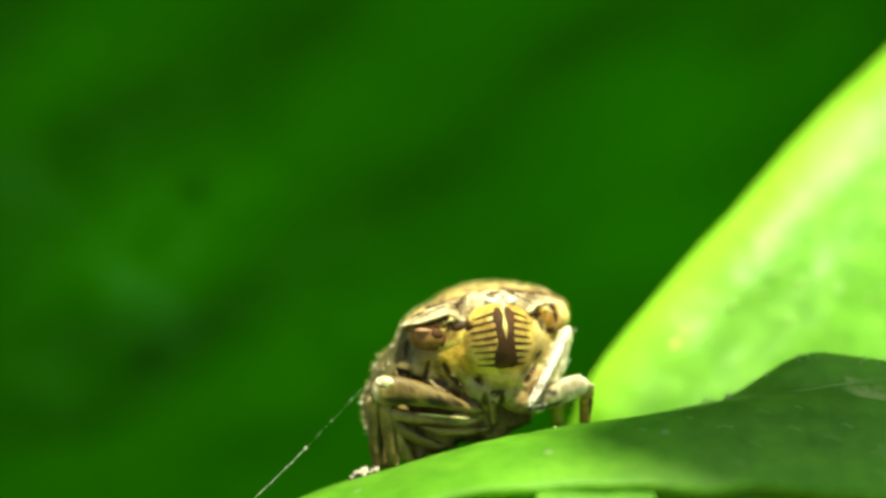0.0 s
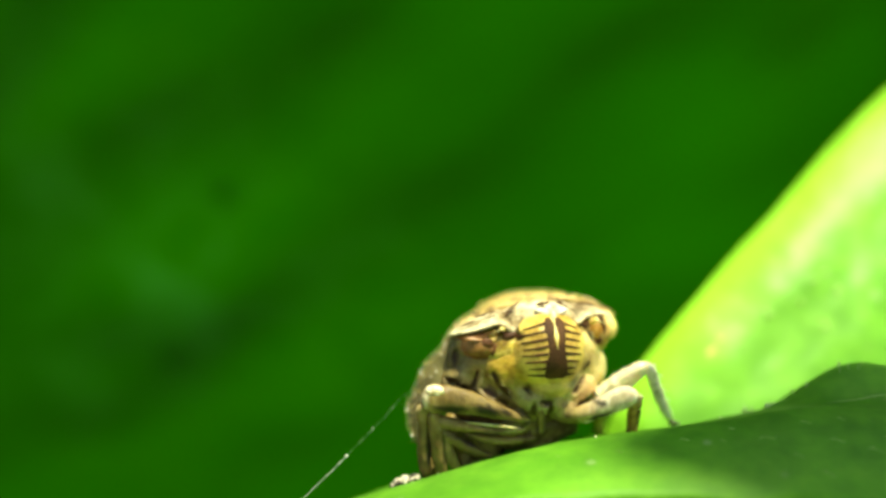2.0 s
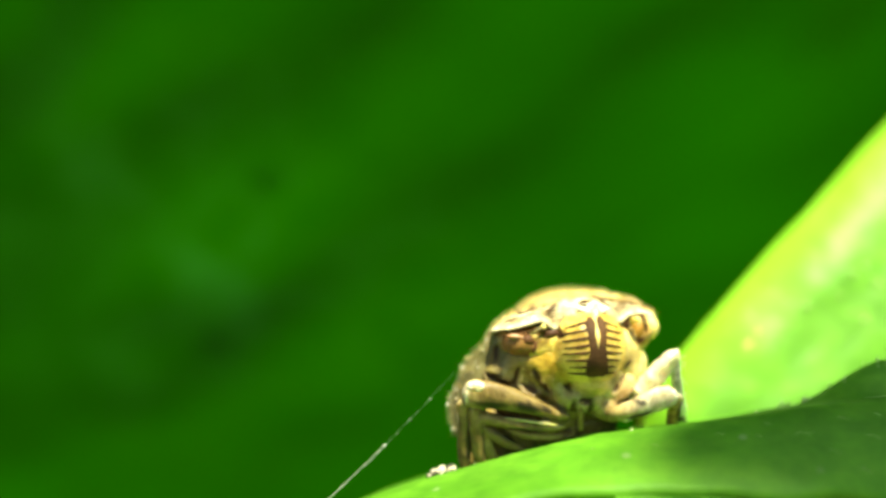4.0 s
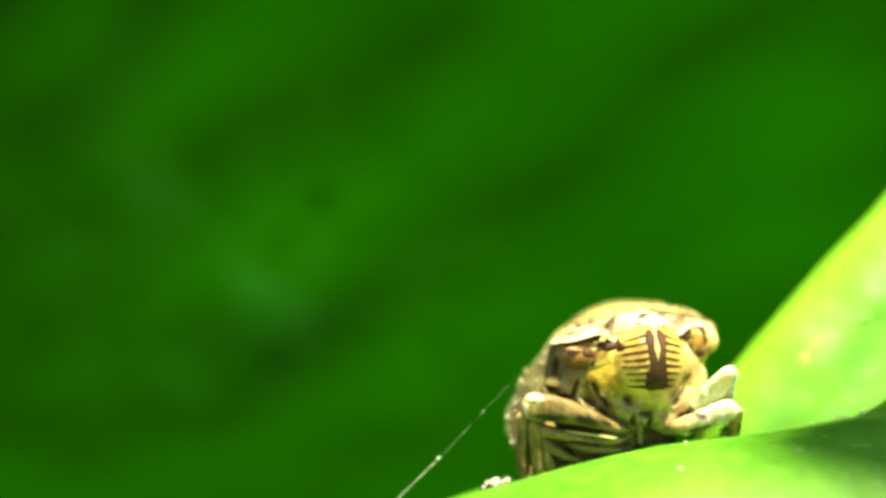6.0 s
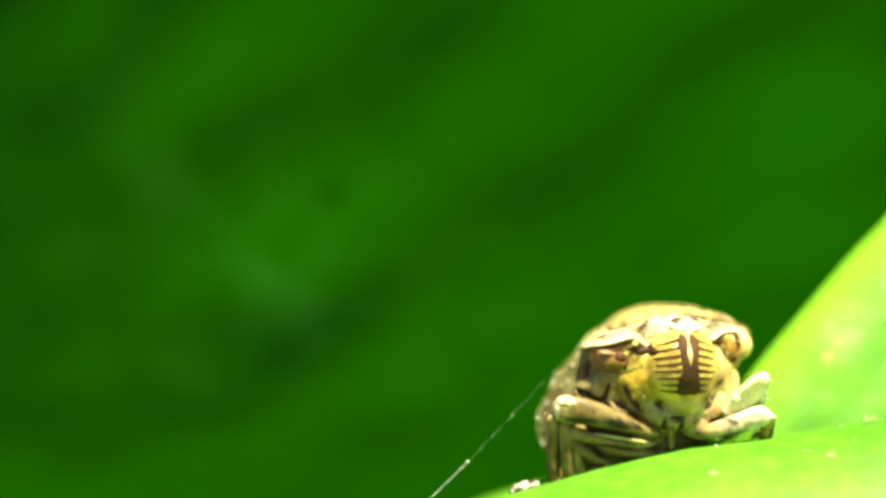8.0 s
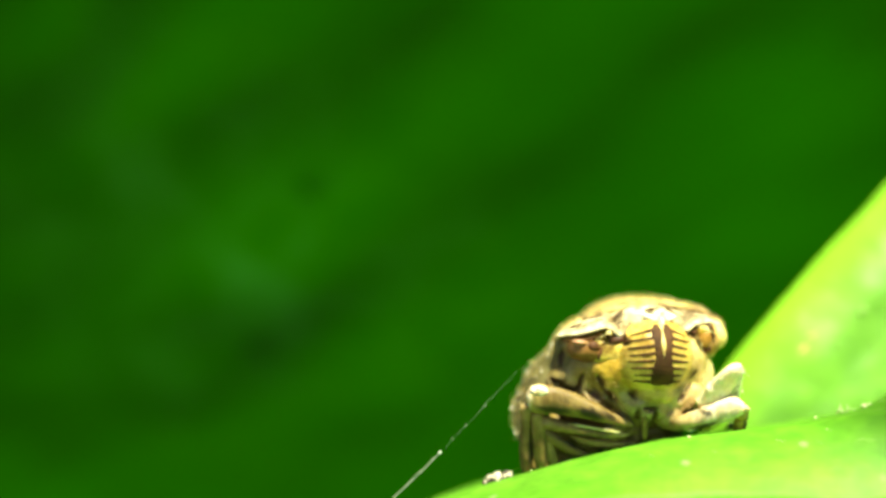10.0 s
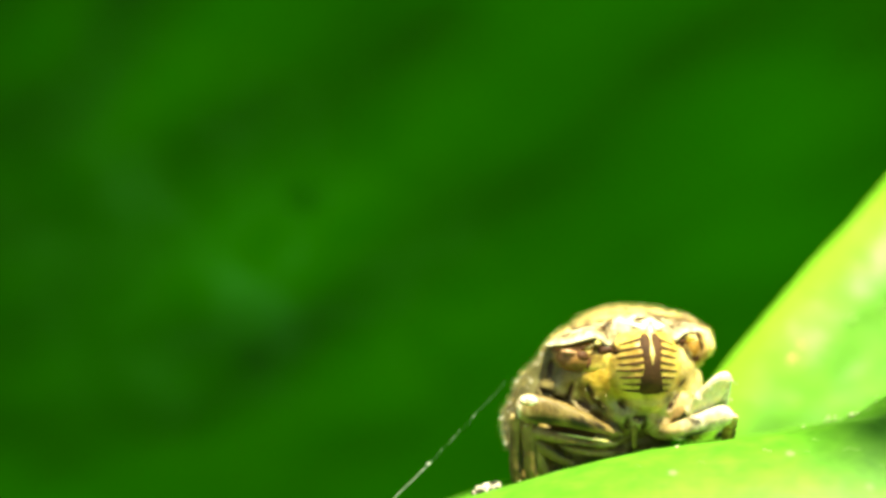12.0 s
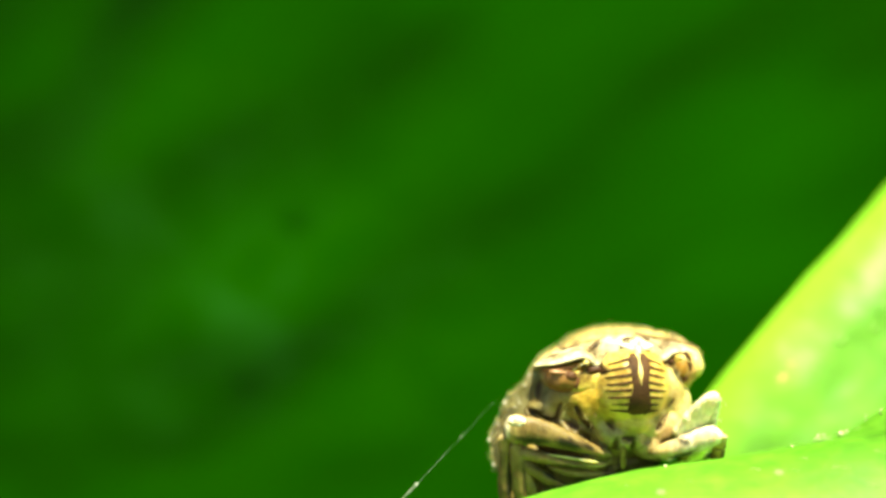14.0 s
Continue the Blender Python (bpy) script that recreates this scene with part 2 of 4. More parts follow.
UNDER = cuticle("underside_cuticle", (0.26, 0.195, 0.055), (0.085, 0.058, 0.016), 0.48, 0.45, 1900, bump=0.6)
EYE = cuticle("eye_facets", (0.26, 0.13, 0.038), (0.11, 0.045, 0.014), 0.45, 0.36, 3000, bump=0.15, gloss=0.3, sheer=0.3, fade=0.12)
WHITE = cuticle("white_wax", (0.75, 0.72, 0.62), (0.55, 0.50, 0.40), 0.4, 0.5, 5000)
WAXY = cuticle("waxy_shin", (0.90, 0.85, 0.68), (0.34, 0.28, 0.17), 0.34, 0.4, 6500, bump=0.8)
FOOT = cuticle("grey_foot", (0.20, 0.21, 0.14), (0.025, 0.03, 0.02), 0.50, 0.4, 6500, bump=0.8)
MOTTLED = cuticle("mottled_foot", (0.66, 0.62, 0.46), (0.035, 0.03, 0.02), 0.56, 0.4, 7000, bump=0.8)
SILK = cuticle("silk", (0.52, 0.57, 0.44), (0.34, 0.4, 0.28), 0.5, 0.35, 9000)
SCRATCH = cuticle("dry_scratch", (0.27, 0.46, 0.12), (0.18, 0.38, 0.06), 0.5, 0.6, 4000)
DOWN = cuticle("leaf_down", (0.52, 0.62, 0.30), (0.40, 0.52, 0.2), 0.4, 0.5, 5000)
BLUSH = cuticle("buff_smudge", (0.38, 0.51, 0.09), (0.31, 0.50, 0.06), 0.5, 0.6, 5000)
SCAR = cuticle("leaf_scar", (0.24, 0.36, 0.09), (0.13, 0.26, 0.035), 0.45, 0.6, 2500)
SOIL = cuticle("soil", (0.07, 0.05, 0.032), (0.03, 0.022, 0.014), 0.5, 0.9, 30, bump=0.6)


# ---- soil ----
def build_ground():
    bm = bmesh.new()
    sheet(bm, lambda u, v: Vector(((u - 0.5) * 80000, (v - 0.5) * 80000, 6 * noise.noise(Vector((u * 900, v * 900, 0))))), 40, 40)
    tagged(part("ground", bm, SOIL), "bare brown soil under the plants", "ground", kind="structure")


# ---- leaves ----
CREST = [(-16, -13.0), (-8, -7.6), (-4.6, -5.35), (-2.45, -4.23), (-0.81, -3.70), (0.15, -3.41), (1.12, -3.17), (2.08, -3.0),
         (3.05, -2.88), (4.0, -2.73), (4.88, -2.55), (6.1, -2.50), (7.5, -2.62), (10, -3.0), (16, -4.4), (24, -7.0)]
CREST_Y = 18.6


def front_leaf_z(x, y):
    z = along(CREST, x)
    if y < CREST_Y:
        u = (CREST_Y - y) / 1.6
        low = along([(-16, 0.9), (-4, 0.45), (-0.5, 0.33), (0.5, 0.39), (1.3, 0.50), (3.0, 0.72), (4.5, 0.98), (6.7, 1.20), (10, 1.3), (24, 1.2)], x)
        z -= low * u**1.6
    else:
        back = y - CREST_Y
        z -= 0.17 * back + 0.012 * back * back
    hump = smoothstep(4.75, 6.85, x) * (1 - 0.65 * smoothstep(7.6, 13.0, x))
    z += hump * 0.90 * math.exp(-((y - 19.75) / 0.62) ** 2)
    fold = math.exp(-((y - 19.22 - 0.22 * (x - 7.2)) / 0.07) ** 2) * smoothstep(5.9, 6.5, x)
    z -= 0.08 * fold
    z += 0.03 * noise.noise(Vector((x * 0.9, y * 1.3, 3.0))) + 0.008 * noise.noise(Vector((x * 4, y * 5, 7.0)))
    return z


def petiole(parent, pts, r0, r1):
    bm = bmesh.new()
    path = smooth_path(pts, 8)
    tube(bm, path, [r0 + (r1 - r0) * i / (len(path) - 1) for i in range(len(path))], 12)
    return part("petiole", bm, STEM, parent)


def build_front_leaf():
    leaf = thing("leaf", "smooth bright green leaf with a rolled edge, under the insect", "leaf", "leaves of the plant")
    bm = bmesh.new()

    def f(u, v):
        x = -16 + 40 * (0.5 + 0.5 * math.copysign(abs(2 * u - 1) ** 1.35, 2 * u - 1))
        taper = min(1.0, (x + 16.2) / 6, (24.2 - x) / 6)
        near = CREST_Y - 1.7 * taper + 0.05 * noise.noise(Vector((x * 1.1, 0, 0)))
        wide = along([(-16, 5), (-2, 6.5), (1.5, 5.0), (2.9, 3.3), (4.5, 2.9), (7, 3.1), (12, 3.0), (24, 3)], x)
        far = CREST_Y + wide * taper
        v = v ** 0.9
        y = near + (far - near) * v
        return W(x, y, front_leaf_z(x, y))

    sheet(bm, f, 200, 56, 0.16)
    part("blade", bm, LEAF_FRONT, leaf)
    bm = bmesh.new()
    pts = [W(x, 19.18 + 0.22 * (x - 7.2), front_leaf_z(x, 19.18 + 0.22 * (x - 7.2)) + 0.01) for x in [5.9 + 0.2 * i for i in range(16)]]
    tube(bm, pts, [0.004 + 0.020 * math.sin(math.pi * i / 15) for i in range(16)], 8)
    part("vein", bm, VEIN, leaf, "pale vein along a fold of the leaf")
    bm = bmesh.new()

    def scar(u, v):
        a, r = 2 * math.pi * u, 0.02 + v
        wob = 1 + 0.35 * noise.noise(Vector((math.cos(a) * 1.7, math.sin(a) * 1.7, 2)))
        x, y = 7.5 + 0.90 * r * wob * math.cos(a), 18.95 + 0.30 * r * wob * math.sin(a)
        return W(x, y, front_leaf_z(x, y) + 0.012 - 0.02 * v)

    sheet(bm, scar, 28, 5)
    part("scar", bm, SCAR, leaf, "brown healed scar")
    bm = bmesh.new()
    rng = random.Random(9)
    for i in range(46):
        x = rng.uniform(4.6, 9.5) if i else -0.78
        y = rng.uniform(19.45, 20.0) if i else 18.55
        p = W(x, y, front_leaf_z(x, y))
        d = Vector((rng.uniform(-0.7, 0.7), rng.uniform(-0.3, 0.3), 1)).normalized()
        ln = rng.uniform(0.04, 0.17)
        tube(bm, [p - d * 0.02, p + d * ln * 0.6, p + d * ln + Vector((rng.uniform(-0.05, 0.05), 0, 0))], [0.009, 0.007, 0.003], 5)
    tagged(part("hairs", bm, DOWN, leaf, "short pale hairs"), kind="stuff")
    for x, y, ln in ((5.7, 17.75, 0.28), (6.3, 17.62, 0.35), (7.0, 17.45, 0.5), (5.0, 17.5, 0.22), (7.6, 17.8, 0.3), (4.1, 18.2, 0.12), (3.3, 18.1, 0.16), (3.9, 17.95, 0.10), (4.6, 17.85, 0.30), (5.3, 18.1, 0.22), (5.9, 18.2, 0.14), (6.6, 17.85, 0.22), (6.9, 17.2, 0.30), (2.2, 17.9, 0.10), (1.2, 18.0, 0.08), (5.4, 17.25, 0.24)):
        bm = bmesh.new()
        pts = [W(x + ln * (i / 6 - 0.5), y + 0.03 * math.sin(i), front_leaf_z(x + ln * (i / 6 - 0.5), y + 0.03 * math.sin(i)) + 0.003) for i in range(7)]
        tube(bm, pts, [0.003, 0.008, 0.012, 0.010, 0.012, 0.007, 0.003], 6, 0.5)
        part("scratch", bm, SCRATCH, leaf, "pale dry scratch")
    for x, y, r in ((5.12, 19.70, 0.045), (5.22, 19.70, 0.025), (4.2, 19.4, 0.02), (1.9, 18.62, 0.022), (6.4, 19.7, 0.02)):
        bm = bmesh.new()
        blob(bm, W(x, y, front_leaf_z(x, y) + r * 0.5), (r * 1.3, r, r), None, 12, 0.6, 3)
        part("crumb", bm, DOWN, leaf)
    petiole(leaf, [W(23.5, 19.0, -7.3), W(30, 22, -14), W(34, 30, -80), W(36, 36, -299)], 0.9, 1.6)
    return leaf


SUN_EDGE = [(-2.0, (1.5, 22.5, -6.2)), (-1.0, (2.4, 22.6, -3.9)), (0.0, (3.13, 22.8, -2.46)), (1.0, (5.1, 23.7, -0.35)), (2.0, (6.62, 24.5, 1.08)), (3.0, (8.53, 25.6, 2.95)),
            (4.0, (10.8, 26.5, 4.93)), (5.0, (14.5, 28.2, 8.6)), (6.0, (20.0, 30.0, 13.6))]


def sun_leaf_point(s, v):
    e = Vector([along([(k, p[i]) for k, p in SUN_EDGE], s) for i in range(3)])
    e.x += 0.09
    width = 9.0 * smoothstep(-3.4, 0.3, s) * (1 - 0.8 * smoothstep(4.5, 6.4, s))
    d = v * width
    q = e + Vector((0.74, -0.12, -0.64)) * d
    q.y -= 1.00 * (1 - math.exp(-d / 0.80)) - 0.03 * math.exp(-((d - 1.7) / 0.3) ** 2)
    q.y += 0.10 * noise.noise(Vector((q.x * 0.8, q.z * 0.8, 5))) + 0.03 * noise.noise(Vector((q.x * 2.6, q.z * 2.6, 1)))
    return q


def build_sun_leaf():
    leaf = thing("leaf", "sunlit yellow-green leaf standing behind the insect", "leaf", "leaves of the plant")
    bm = bmesh.new()
    sheet(bm, lambda u, v: W(*sun_leaf_point(-2 + 8 * u, v**1.6)), 120, 70, 0.05)
    blade = part("blade", bm, LEAF_SUN, leaf)
    rim = blade.data.attributes.new("rim", "FLOAT", "POINT")
    for i in range(2 * 121 * 71):
        u, v = divmod(i % (121 * 71), 71)
        wide = 0.15 + 0.02 * math.sin(u * 0.21) + 0.03 * noise.noise(Vector((u * 0.13, v * 0.2, 2)))
        rim.data[i].value = 0.85 * (1 - smoothstep(-0.3, 1.15, (v / 70) ** 1.6 / wide))
    for s, v, r in ((0.50, 0.09, 0.06), (0.60, 0.086, 0.04)):
        bm = bmesh.new()

        def smudge(a, b, s=s, v=v, r=r):
            k = r * b * (1 + 0.4 * noise.noise(Vector((math.cos(6.28 * a), math.sin(6.28 * a), s))))
            q = sun_leaf_point(s + 0.55 * k * math.cos(6.28 * a), v + 0.10 * k * math.sin(6.28 * a))
            return W(q[0], q[1] - 0.012 + 0.008 * b, q[2])

        sheet(bm, smudge, 18, 4)
        part("smudge", bm, BLUSH, leaf, "small pale buff smudge")
    rng = random.Random(31)
    for _ in range(26):
        s, v = rng.uniform(0.6, 3.6), rng.uniform(0.10, 0.42)
        q = sun_leaf_point(s, v)
        r = rng.uniform(0.025, 0.07)
        bm = bmesh.new()
        blob(bm, W(q[0], q[1] - 0.02, q[2]), (r * 1.4, r * 0.35, r), Matrix.Rotation(radians(-45), 4, "Y"), 10, 0.5, 3)
        part("speck", bm, SCRATCH, leaf, "small pale speck")
    petiole(leaf, [W(2.4, 22.5, -6.0), W(4, 24, -14), W(10, 30, -80), W(14, 36, -299)], 0.5, 1.4)
    return leaf


# long shallow folds of the broad leaf: two points (x, z) on each, how steep and how wide it is
FOLDS = [((-10.0, -4.0), (5.8, 6.3), 0.25, 0.85), ((-16.7, 1.3), (-2.5, 6.1), 0.12, 0.9), ((1.7, -0.3), (5.7, 1.6), 0.16, 0.6),
         ((-15.0, -4.6), (-8.0, -3.8), -0.05, 1.2), ((-16.0, 5.6), (-8.0, 8.6), 0.05, 0.8), ((-4.0, -3.4), (2.0, 0.4), -0.10, 0.9), ((-8.0, 0.2), (0.0, 5.6), -0.10, 0.8),
         ((3.0, 1.9), (9.0, 5.4), -0.10, 0.7), ((-2.0, -5.0), (6.0, -2.2), 0.10, 0.8), ((6.5, 3.0), (12.0, 8.0), -0.15, 1.6)]


def back_leaf_point(x, z):
    s, r = 0.82 * x + 0.57 * z, 0.82 * z - 0.57 * x
    y = 33.2 - 0.90 * z + (0.012 if z > 0 else 0.003) * z * z + 0.0025 * x * x - 0.012 * x * z * (1 - smoothstep(2.0, 8.0, z) * smoothstep(2.0, 9.0, x)) + 0.03 * max(0.0, x - 9) ** 2 - 0.03 * max(0.0, min(9.0, x) - 1) * max(-3.0, min(5.0, z)) * (1 - smoothstep(6.0, 9.5, x))
    for (x0, z0), (x1, z1), steep, wide in FOLDS:
        length = math.hypot(x1 - x0, z1 - z0)
        off = ((x1 - x0) * (z - z0) - (z1 - z0) * (x - x0)) / length
        run = ((x1 - x0) * (x - x0) + (z1 - z0) * (z - z0)) / length
        fade = smoothstep(-6, 1, run) * (1 - smoothstep(length - 1, length + 6, run))
        y += 1.35 * steep * wide * math.tanh((off + 0.25 * noise.noise(Vector((run * 0.25, off * 0.4, steep * 50)))) / wide) * fade
    y += 0.012 * math.sin(r * 4.6 + 2.0 * noise.noise(Vector((r * 0.6, s * 0.1, 2))))
    y += 0.30 * noise.noise(Vector((s * 0.09, r * 0.3, 1))) + 0.16 * noise.noise(Vector((s * 0.3, r * 0.5, 4)))
    return x, y, z


def build_back_leaf():
    leaf = thing("leaf", "broad dark green shaded leaf arching behind the insect", "leaf", "leaves of the plant")
    bm = bmesh.new()

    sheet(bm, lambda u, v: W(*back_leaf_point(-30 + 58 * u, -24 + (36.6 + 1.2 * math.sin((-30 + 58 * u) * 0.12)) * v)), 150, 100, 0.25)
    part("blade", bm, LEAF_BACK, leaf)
    for x, z, r in ((-7.1, 1.8, 0.34), (-9.7, -3.4, 0.45)):
        bm = bmesh.new()

        def spot(u, v, x=x, z=z, r=r):
            a = 2 * math.pi * u
            k = r * v * (1 + 0.3 * noise.noise(Vector((math.cos(a) + x, math.sin(a), z))))
            q = back_leaf_point(x + 1.3 * k * math.cos(a), z + k * math.sin(a))
            return W(q[0], q[1] - 0.03 * (1 - v * v) - 0.005, q[2])

        sheet(bm, spot, 20, 4)
        part("spot", bm, LEAF_SPOT, leaf, "small dark spot")
    petiole(leaf, [W(-20, 46, -30), W(-22, 52, -60), W(-24, 60, -299)], 1.2, 2.2)
    return leaf


# leaves added high over the front leaf, outside the view, to shade it: foot of the stalk, middle of the shade, height
# over it
SHADE_BASE, SHADE_SPOT, SHADE_HIGH = Vector((0.16, 0.045, 0.0)), Vector((11.9, 18.95, -2.8)), 190.0
FROND_BASE, FROND_SPOT, FROND_HIGH = Vector((0.30, 0.02, 0.0)), Vector((3.0, 18.4, -3.2)), 700.0


def added_shade_leaf(label, foot, spot, high, length, wide, turn):
    leaf = thing("leaf", label, "leaf", "leaves of the plant")
    leaf.location = foot
    centre = W(*spot) + SUN_DIR * high
    base = foot * 1000
    lie = Matrix.Rotation(radians(turn), 3, "Z")
    bm = bmesh.new()

    def f(u, v):
        x = (u - 0.42) * length
        half = 0.5 * wide * max(0.03, min(1.0, u / 0.22)) ** 0.6 * (1 - 0.95 * smoothstep(0.8, 1.0, u))
        y = (2 * v - 1) * half
        return centre + lie @ Vector((x, y, 0.8 - 0.06 * y * y + 0.2 * noise.noise(Vector((x * 0.4, y, 0))))) - base

    sheet(bm, f, 40, 20, 0.2)
    part("blade", bm, LEAF_FRONT, leaf)
    tip = centre + lie @ Vector((0.575 * length, 0, 0.6)) - base
    petiole(leaf, [tip, tip + Vector((11, 2, 1)), tip + Vector((22, 6, -40)), Vector((0, 0, 0))], 0.6, 1.8)
    return leaf


def sway(leaf, foot, high, rows):
    """Tilts an overhead leaf about the foot of its stalk; rows are seconds and the shift of its shade, across and away."""
    high += EYE_Z
    walk(leaf, [(t, Matrix.Translation(foot) @ Matrix.Rotation(dx / high, 4, "Y") @ Matrix.Rotation(-dy / high, 4, "X")) for t, dx, dy in rows])


def build_bounce_leaf():
    """A broad leaf added unseen behind and below the lens, as a reflector; it sends green light back onto the insect.
    """
    leaf = thing("leaf", "unseen broad green leaf behind the viewer, added as a reflector", "leaf", "leaves of the plant")
    bm = bmesh.new()

    def f(u, v):
        x = -55 + 110 * u
        half = 24 * math.sin(math.pi * min(0.985, max(0.015, u))) ** 0.7
        y = -46 + (2 * v - 1) * half
        return W(x, y, -26 - 0.42 * (y + 46) + 0.008 * (y + 46) ** 2 - 0.002 * x * x + 0.8 * noise.noise(Vector((x * 0.08, y * 0.1, 5))))

    sheet(bm, f, 40, 24, 0.25)
    part("blade", bm, LEAF_SUN, leaf)
    petiole(leaf, [W(53, -46, -32), W(66, -46, -44), W(72, -40, -120), W(74, -36, -299)], 1.0, 1.8)
    return leaf


def build_lower_leaf():
    leaf = thing("leaf", "bright yellow-green leaf tip under the front leaf's edge", "leaf", "leaves of the plant")
    bm = bmesh.new()

    def f(u, v):
        half = 0.9 + 0.6 * (1 - v)
        x = 2.35 + (2 * u - 1) * half - 0.5 * (1 - v)
        drop = 5.2 * (1 - v)
        return W(x, 16.95 - 0.9 * drop + 0.08 * drop ** 2 - 0.10 * (2 * u - 1) ** 2, -3.74 - drop)

    sheet(bm, f, 24, 40, 0.12)
    part("blade", bm, LEAF_SUN, leaf)
    petiole(leaf, [W(1.8, 15.1, -8.9), W(1.6, 15.4, -14), W(4, 18, -80), W(8, 24, -299)], 0.5, 1.2)
    return leaf


def build_silk():
    silk = thing("silk_thread", "fine pale silk thread with tiny white clumps, tied to the leaf", "silk thread")
    a, b = W(-4.35, 18.5, -5.25), W(-1.02, 18.95, -2.00)
    bm = bmesh.new()
    n = 60
    pts = [a.lerp(b, i / n) + Vector((0.02 * noise.noise(Vector((i * 0.3, 0, 0))), 0, 0.02 * noise.noise(Vector((i * 0.3, 4, 0))) - 0.12 * math.sin(math.pi * i / n))) for i in range(n + 1)]
    tube(bm, pts, [(0.0056 if i < 36 else 0.0008) + (0.004 if i < 42 else 0.002) * max(0.0, noise.noise(Vector((i * 0.45, 9, 1)))) for i in range(n + 1)], 8)
    part("strand", bm, SILK, silk)
    for i, r in ((36, 0.024), (34, 0.013), (30, 0.014), (44, 0.010), (50, 0.013), (20, 0.011), (40, 0.008), (26, 0.009)):
        bm = bmesh.new()
        blob(bm, pts[i], (r * 1.5, r, r), Matrix.Rotation(radians(-40), 4, "Y"), 12, 0.5, 3)
        part("clump", bm, SILK, silk)
    return silk


# ---- the insect; millimetres, facing -y, its feet near z = 0 ----
HEAD_TURN = Matrix.Translation((0, 0.3, 0)) @ Matrix.Rotation(radians(8), 4, "Z") @ Matrix.Translation((0, -0.3, 0))
FRONS_C, FRONS_R, FRONS_E = Vector((0.15, -0.33, 1.47)), Vector((0.68, 0.74, 0.68)), 2.2
BAND_X = 0.20  # the face's dark band stands a little aside of its middle
# swellings of the head and breast, run into one skin: middle, radii, tilt, colour
# left and lower swellings get darker colours that paint in their shade
SWELLINGS = [
    (FRONS_C, FRONS_R, 0, (0.62, 0.45, 0.11)),
    (Vector((-0.34, -0.31, 1.26)), Vector((0.62, 0.42, 0.46)), -10, (0.46, 0.31, 0.045)),
    (Vector((-0.84, -0.16, 1.22)), Vector((0.44, 0.36, 0.36)), 0, (0.24, 0.175, 0.05)),
    (Vector((-0.52, -0.26, 0.92)), Vector((0.46, 0.36, 0.24)), 25, (0.30, 0.25, 0.08)),
    (Vector((0.18, -0.48, 0.84)), Vector((0.36, 0.36, 0.22)), 0, (0.56, 0.43, 0.12)),
    (Vector((0.80, -0.20, 1.40)), Vector((0.34, 0.42, 0.50)), 0, (0.50, 0.41, 0.16)),
    (Vector((0.92, -0.08, 1.05)), Vector((0.40, 0.40, 0.50)), 14, (0.52, 0.44, 0.19)),
    (Vector((0.52, -0.36, 0.80)), Vector((0.25, 0.28, 0.34)), 36, (0.40, 0.37, 0.15)),
    (Vector((-1.00, -0.08, 1.58)), Vector((0.38, 0.32, 0.28)), 0, (0.40, 0.26, 0.09)),
    (Vector((1.16, -0.06, 1.74)), Vector((0.30, 0.32, 0.32)), 0, (0.42, 0.27, 0.09)),
    (Vector((-1.28, 0.02, 1.22)), Vector((0.28, 0.26, 0.50)), 0, (0.15, 0.125, 0.045)),
    (Vector((-1.24, -0.16, 1.04)), Vector((0.15, 0.16, 0.24)), 14, (0.40, 0.34, 0.15)),
    (Vector((-1.02, -0.26, 0.92)), Vector((0.12, 0.14, 0.19)), -26, (0.36, 0.30, 0.13)),
    (Vector((-1.46, -0.12, 0.98)), Vector((0.22, 0.16, 0.16)), -38, (0.18, 0.15, 0.055)),
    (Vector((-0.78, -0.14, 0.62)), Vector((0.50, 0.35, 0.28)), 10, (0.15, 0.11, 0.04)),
    (Vector((0.04, -0.48, 0.58)), Vector((0.36, 0.28, 0.26)), 0, (0.34, 0.31, 0.13)),
    (Vector((-0.28, -0.46, 0.64)), Vector((0.16, 0.20, 0.26)), -40, (0.34, 0.31, 0.13)),
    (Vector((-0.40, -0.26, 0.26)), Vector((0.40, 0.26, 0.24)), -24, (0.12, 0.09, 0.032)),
    (Vector((0.52, -0.34, 0.38)), Vector((0.42, 0.28, 0.24)), 20, (0.40, 0.32, 0.14)),
    (Vector((0.74, -0.36, 0.68)), Vector((0.28, 0.24, 0.36)), 32, (0.55, 0.39, 0.19)),
]
# dark markings, and hollows with shade painted in, in that skin: middle (x, z), half-sizes, tilt, depth
MARKINGS_AND_SHADE = [
    ((-0.50, 1.725), (0.17, 0.09), -10, 0.05), ((-1.42, 1.34), (0.05, 0.20), 10, 0.08), ((-1.36, 0.86), (0.30, 0.07), 28, 0.12), ((-1.10, 0.98), (0.04, 0.17), 10, 0.06),
    ((-0.88, 0.76), (0.16, 0.06), 30, 0.08), ((-0.60, 0.78), (0.20, 0.06), 40, 0.07), ((-0.60, 0.55), (0.19, 0.065), 35, 0.08), ((0.08, 0.57), (0.12, 0.07), 0, 0.06),
    ((0.68, 0.82), (0.06, 0.18), 36, 0.07), ((0.84, 1.16), (0.03, 0.10), 30, 0.02), ((-0.14, 0.40), (0.07, 0.20), 0, 0.06), ((0.15, 0.42), (0.06, 0.15), 0, 0.05), ((-0.70, 1.50), (0.035, 0.14), 12, 0.04),
    ((0.82, 0.52), (0.25, 0.07), -30, 0.05), ((-0.24, 0.78), (0.035, 0.10), -45, 0.03), ((-0.78, 1.02), (0.05, 0.12), -30, 0.04), ((1.08, 1.58), (0.08, 0.09), -20, 0.03), ((0.88, 1.84), (0.08, 0.06), 10, 0.05),
]


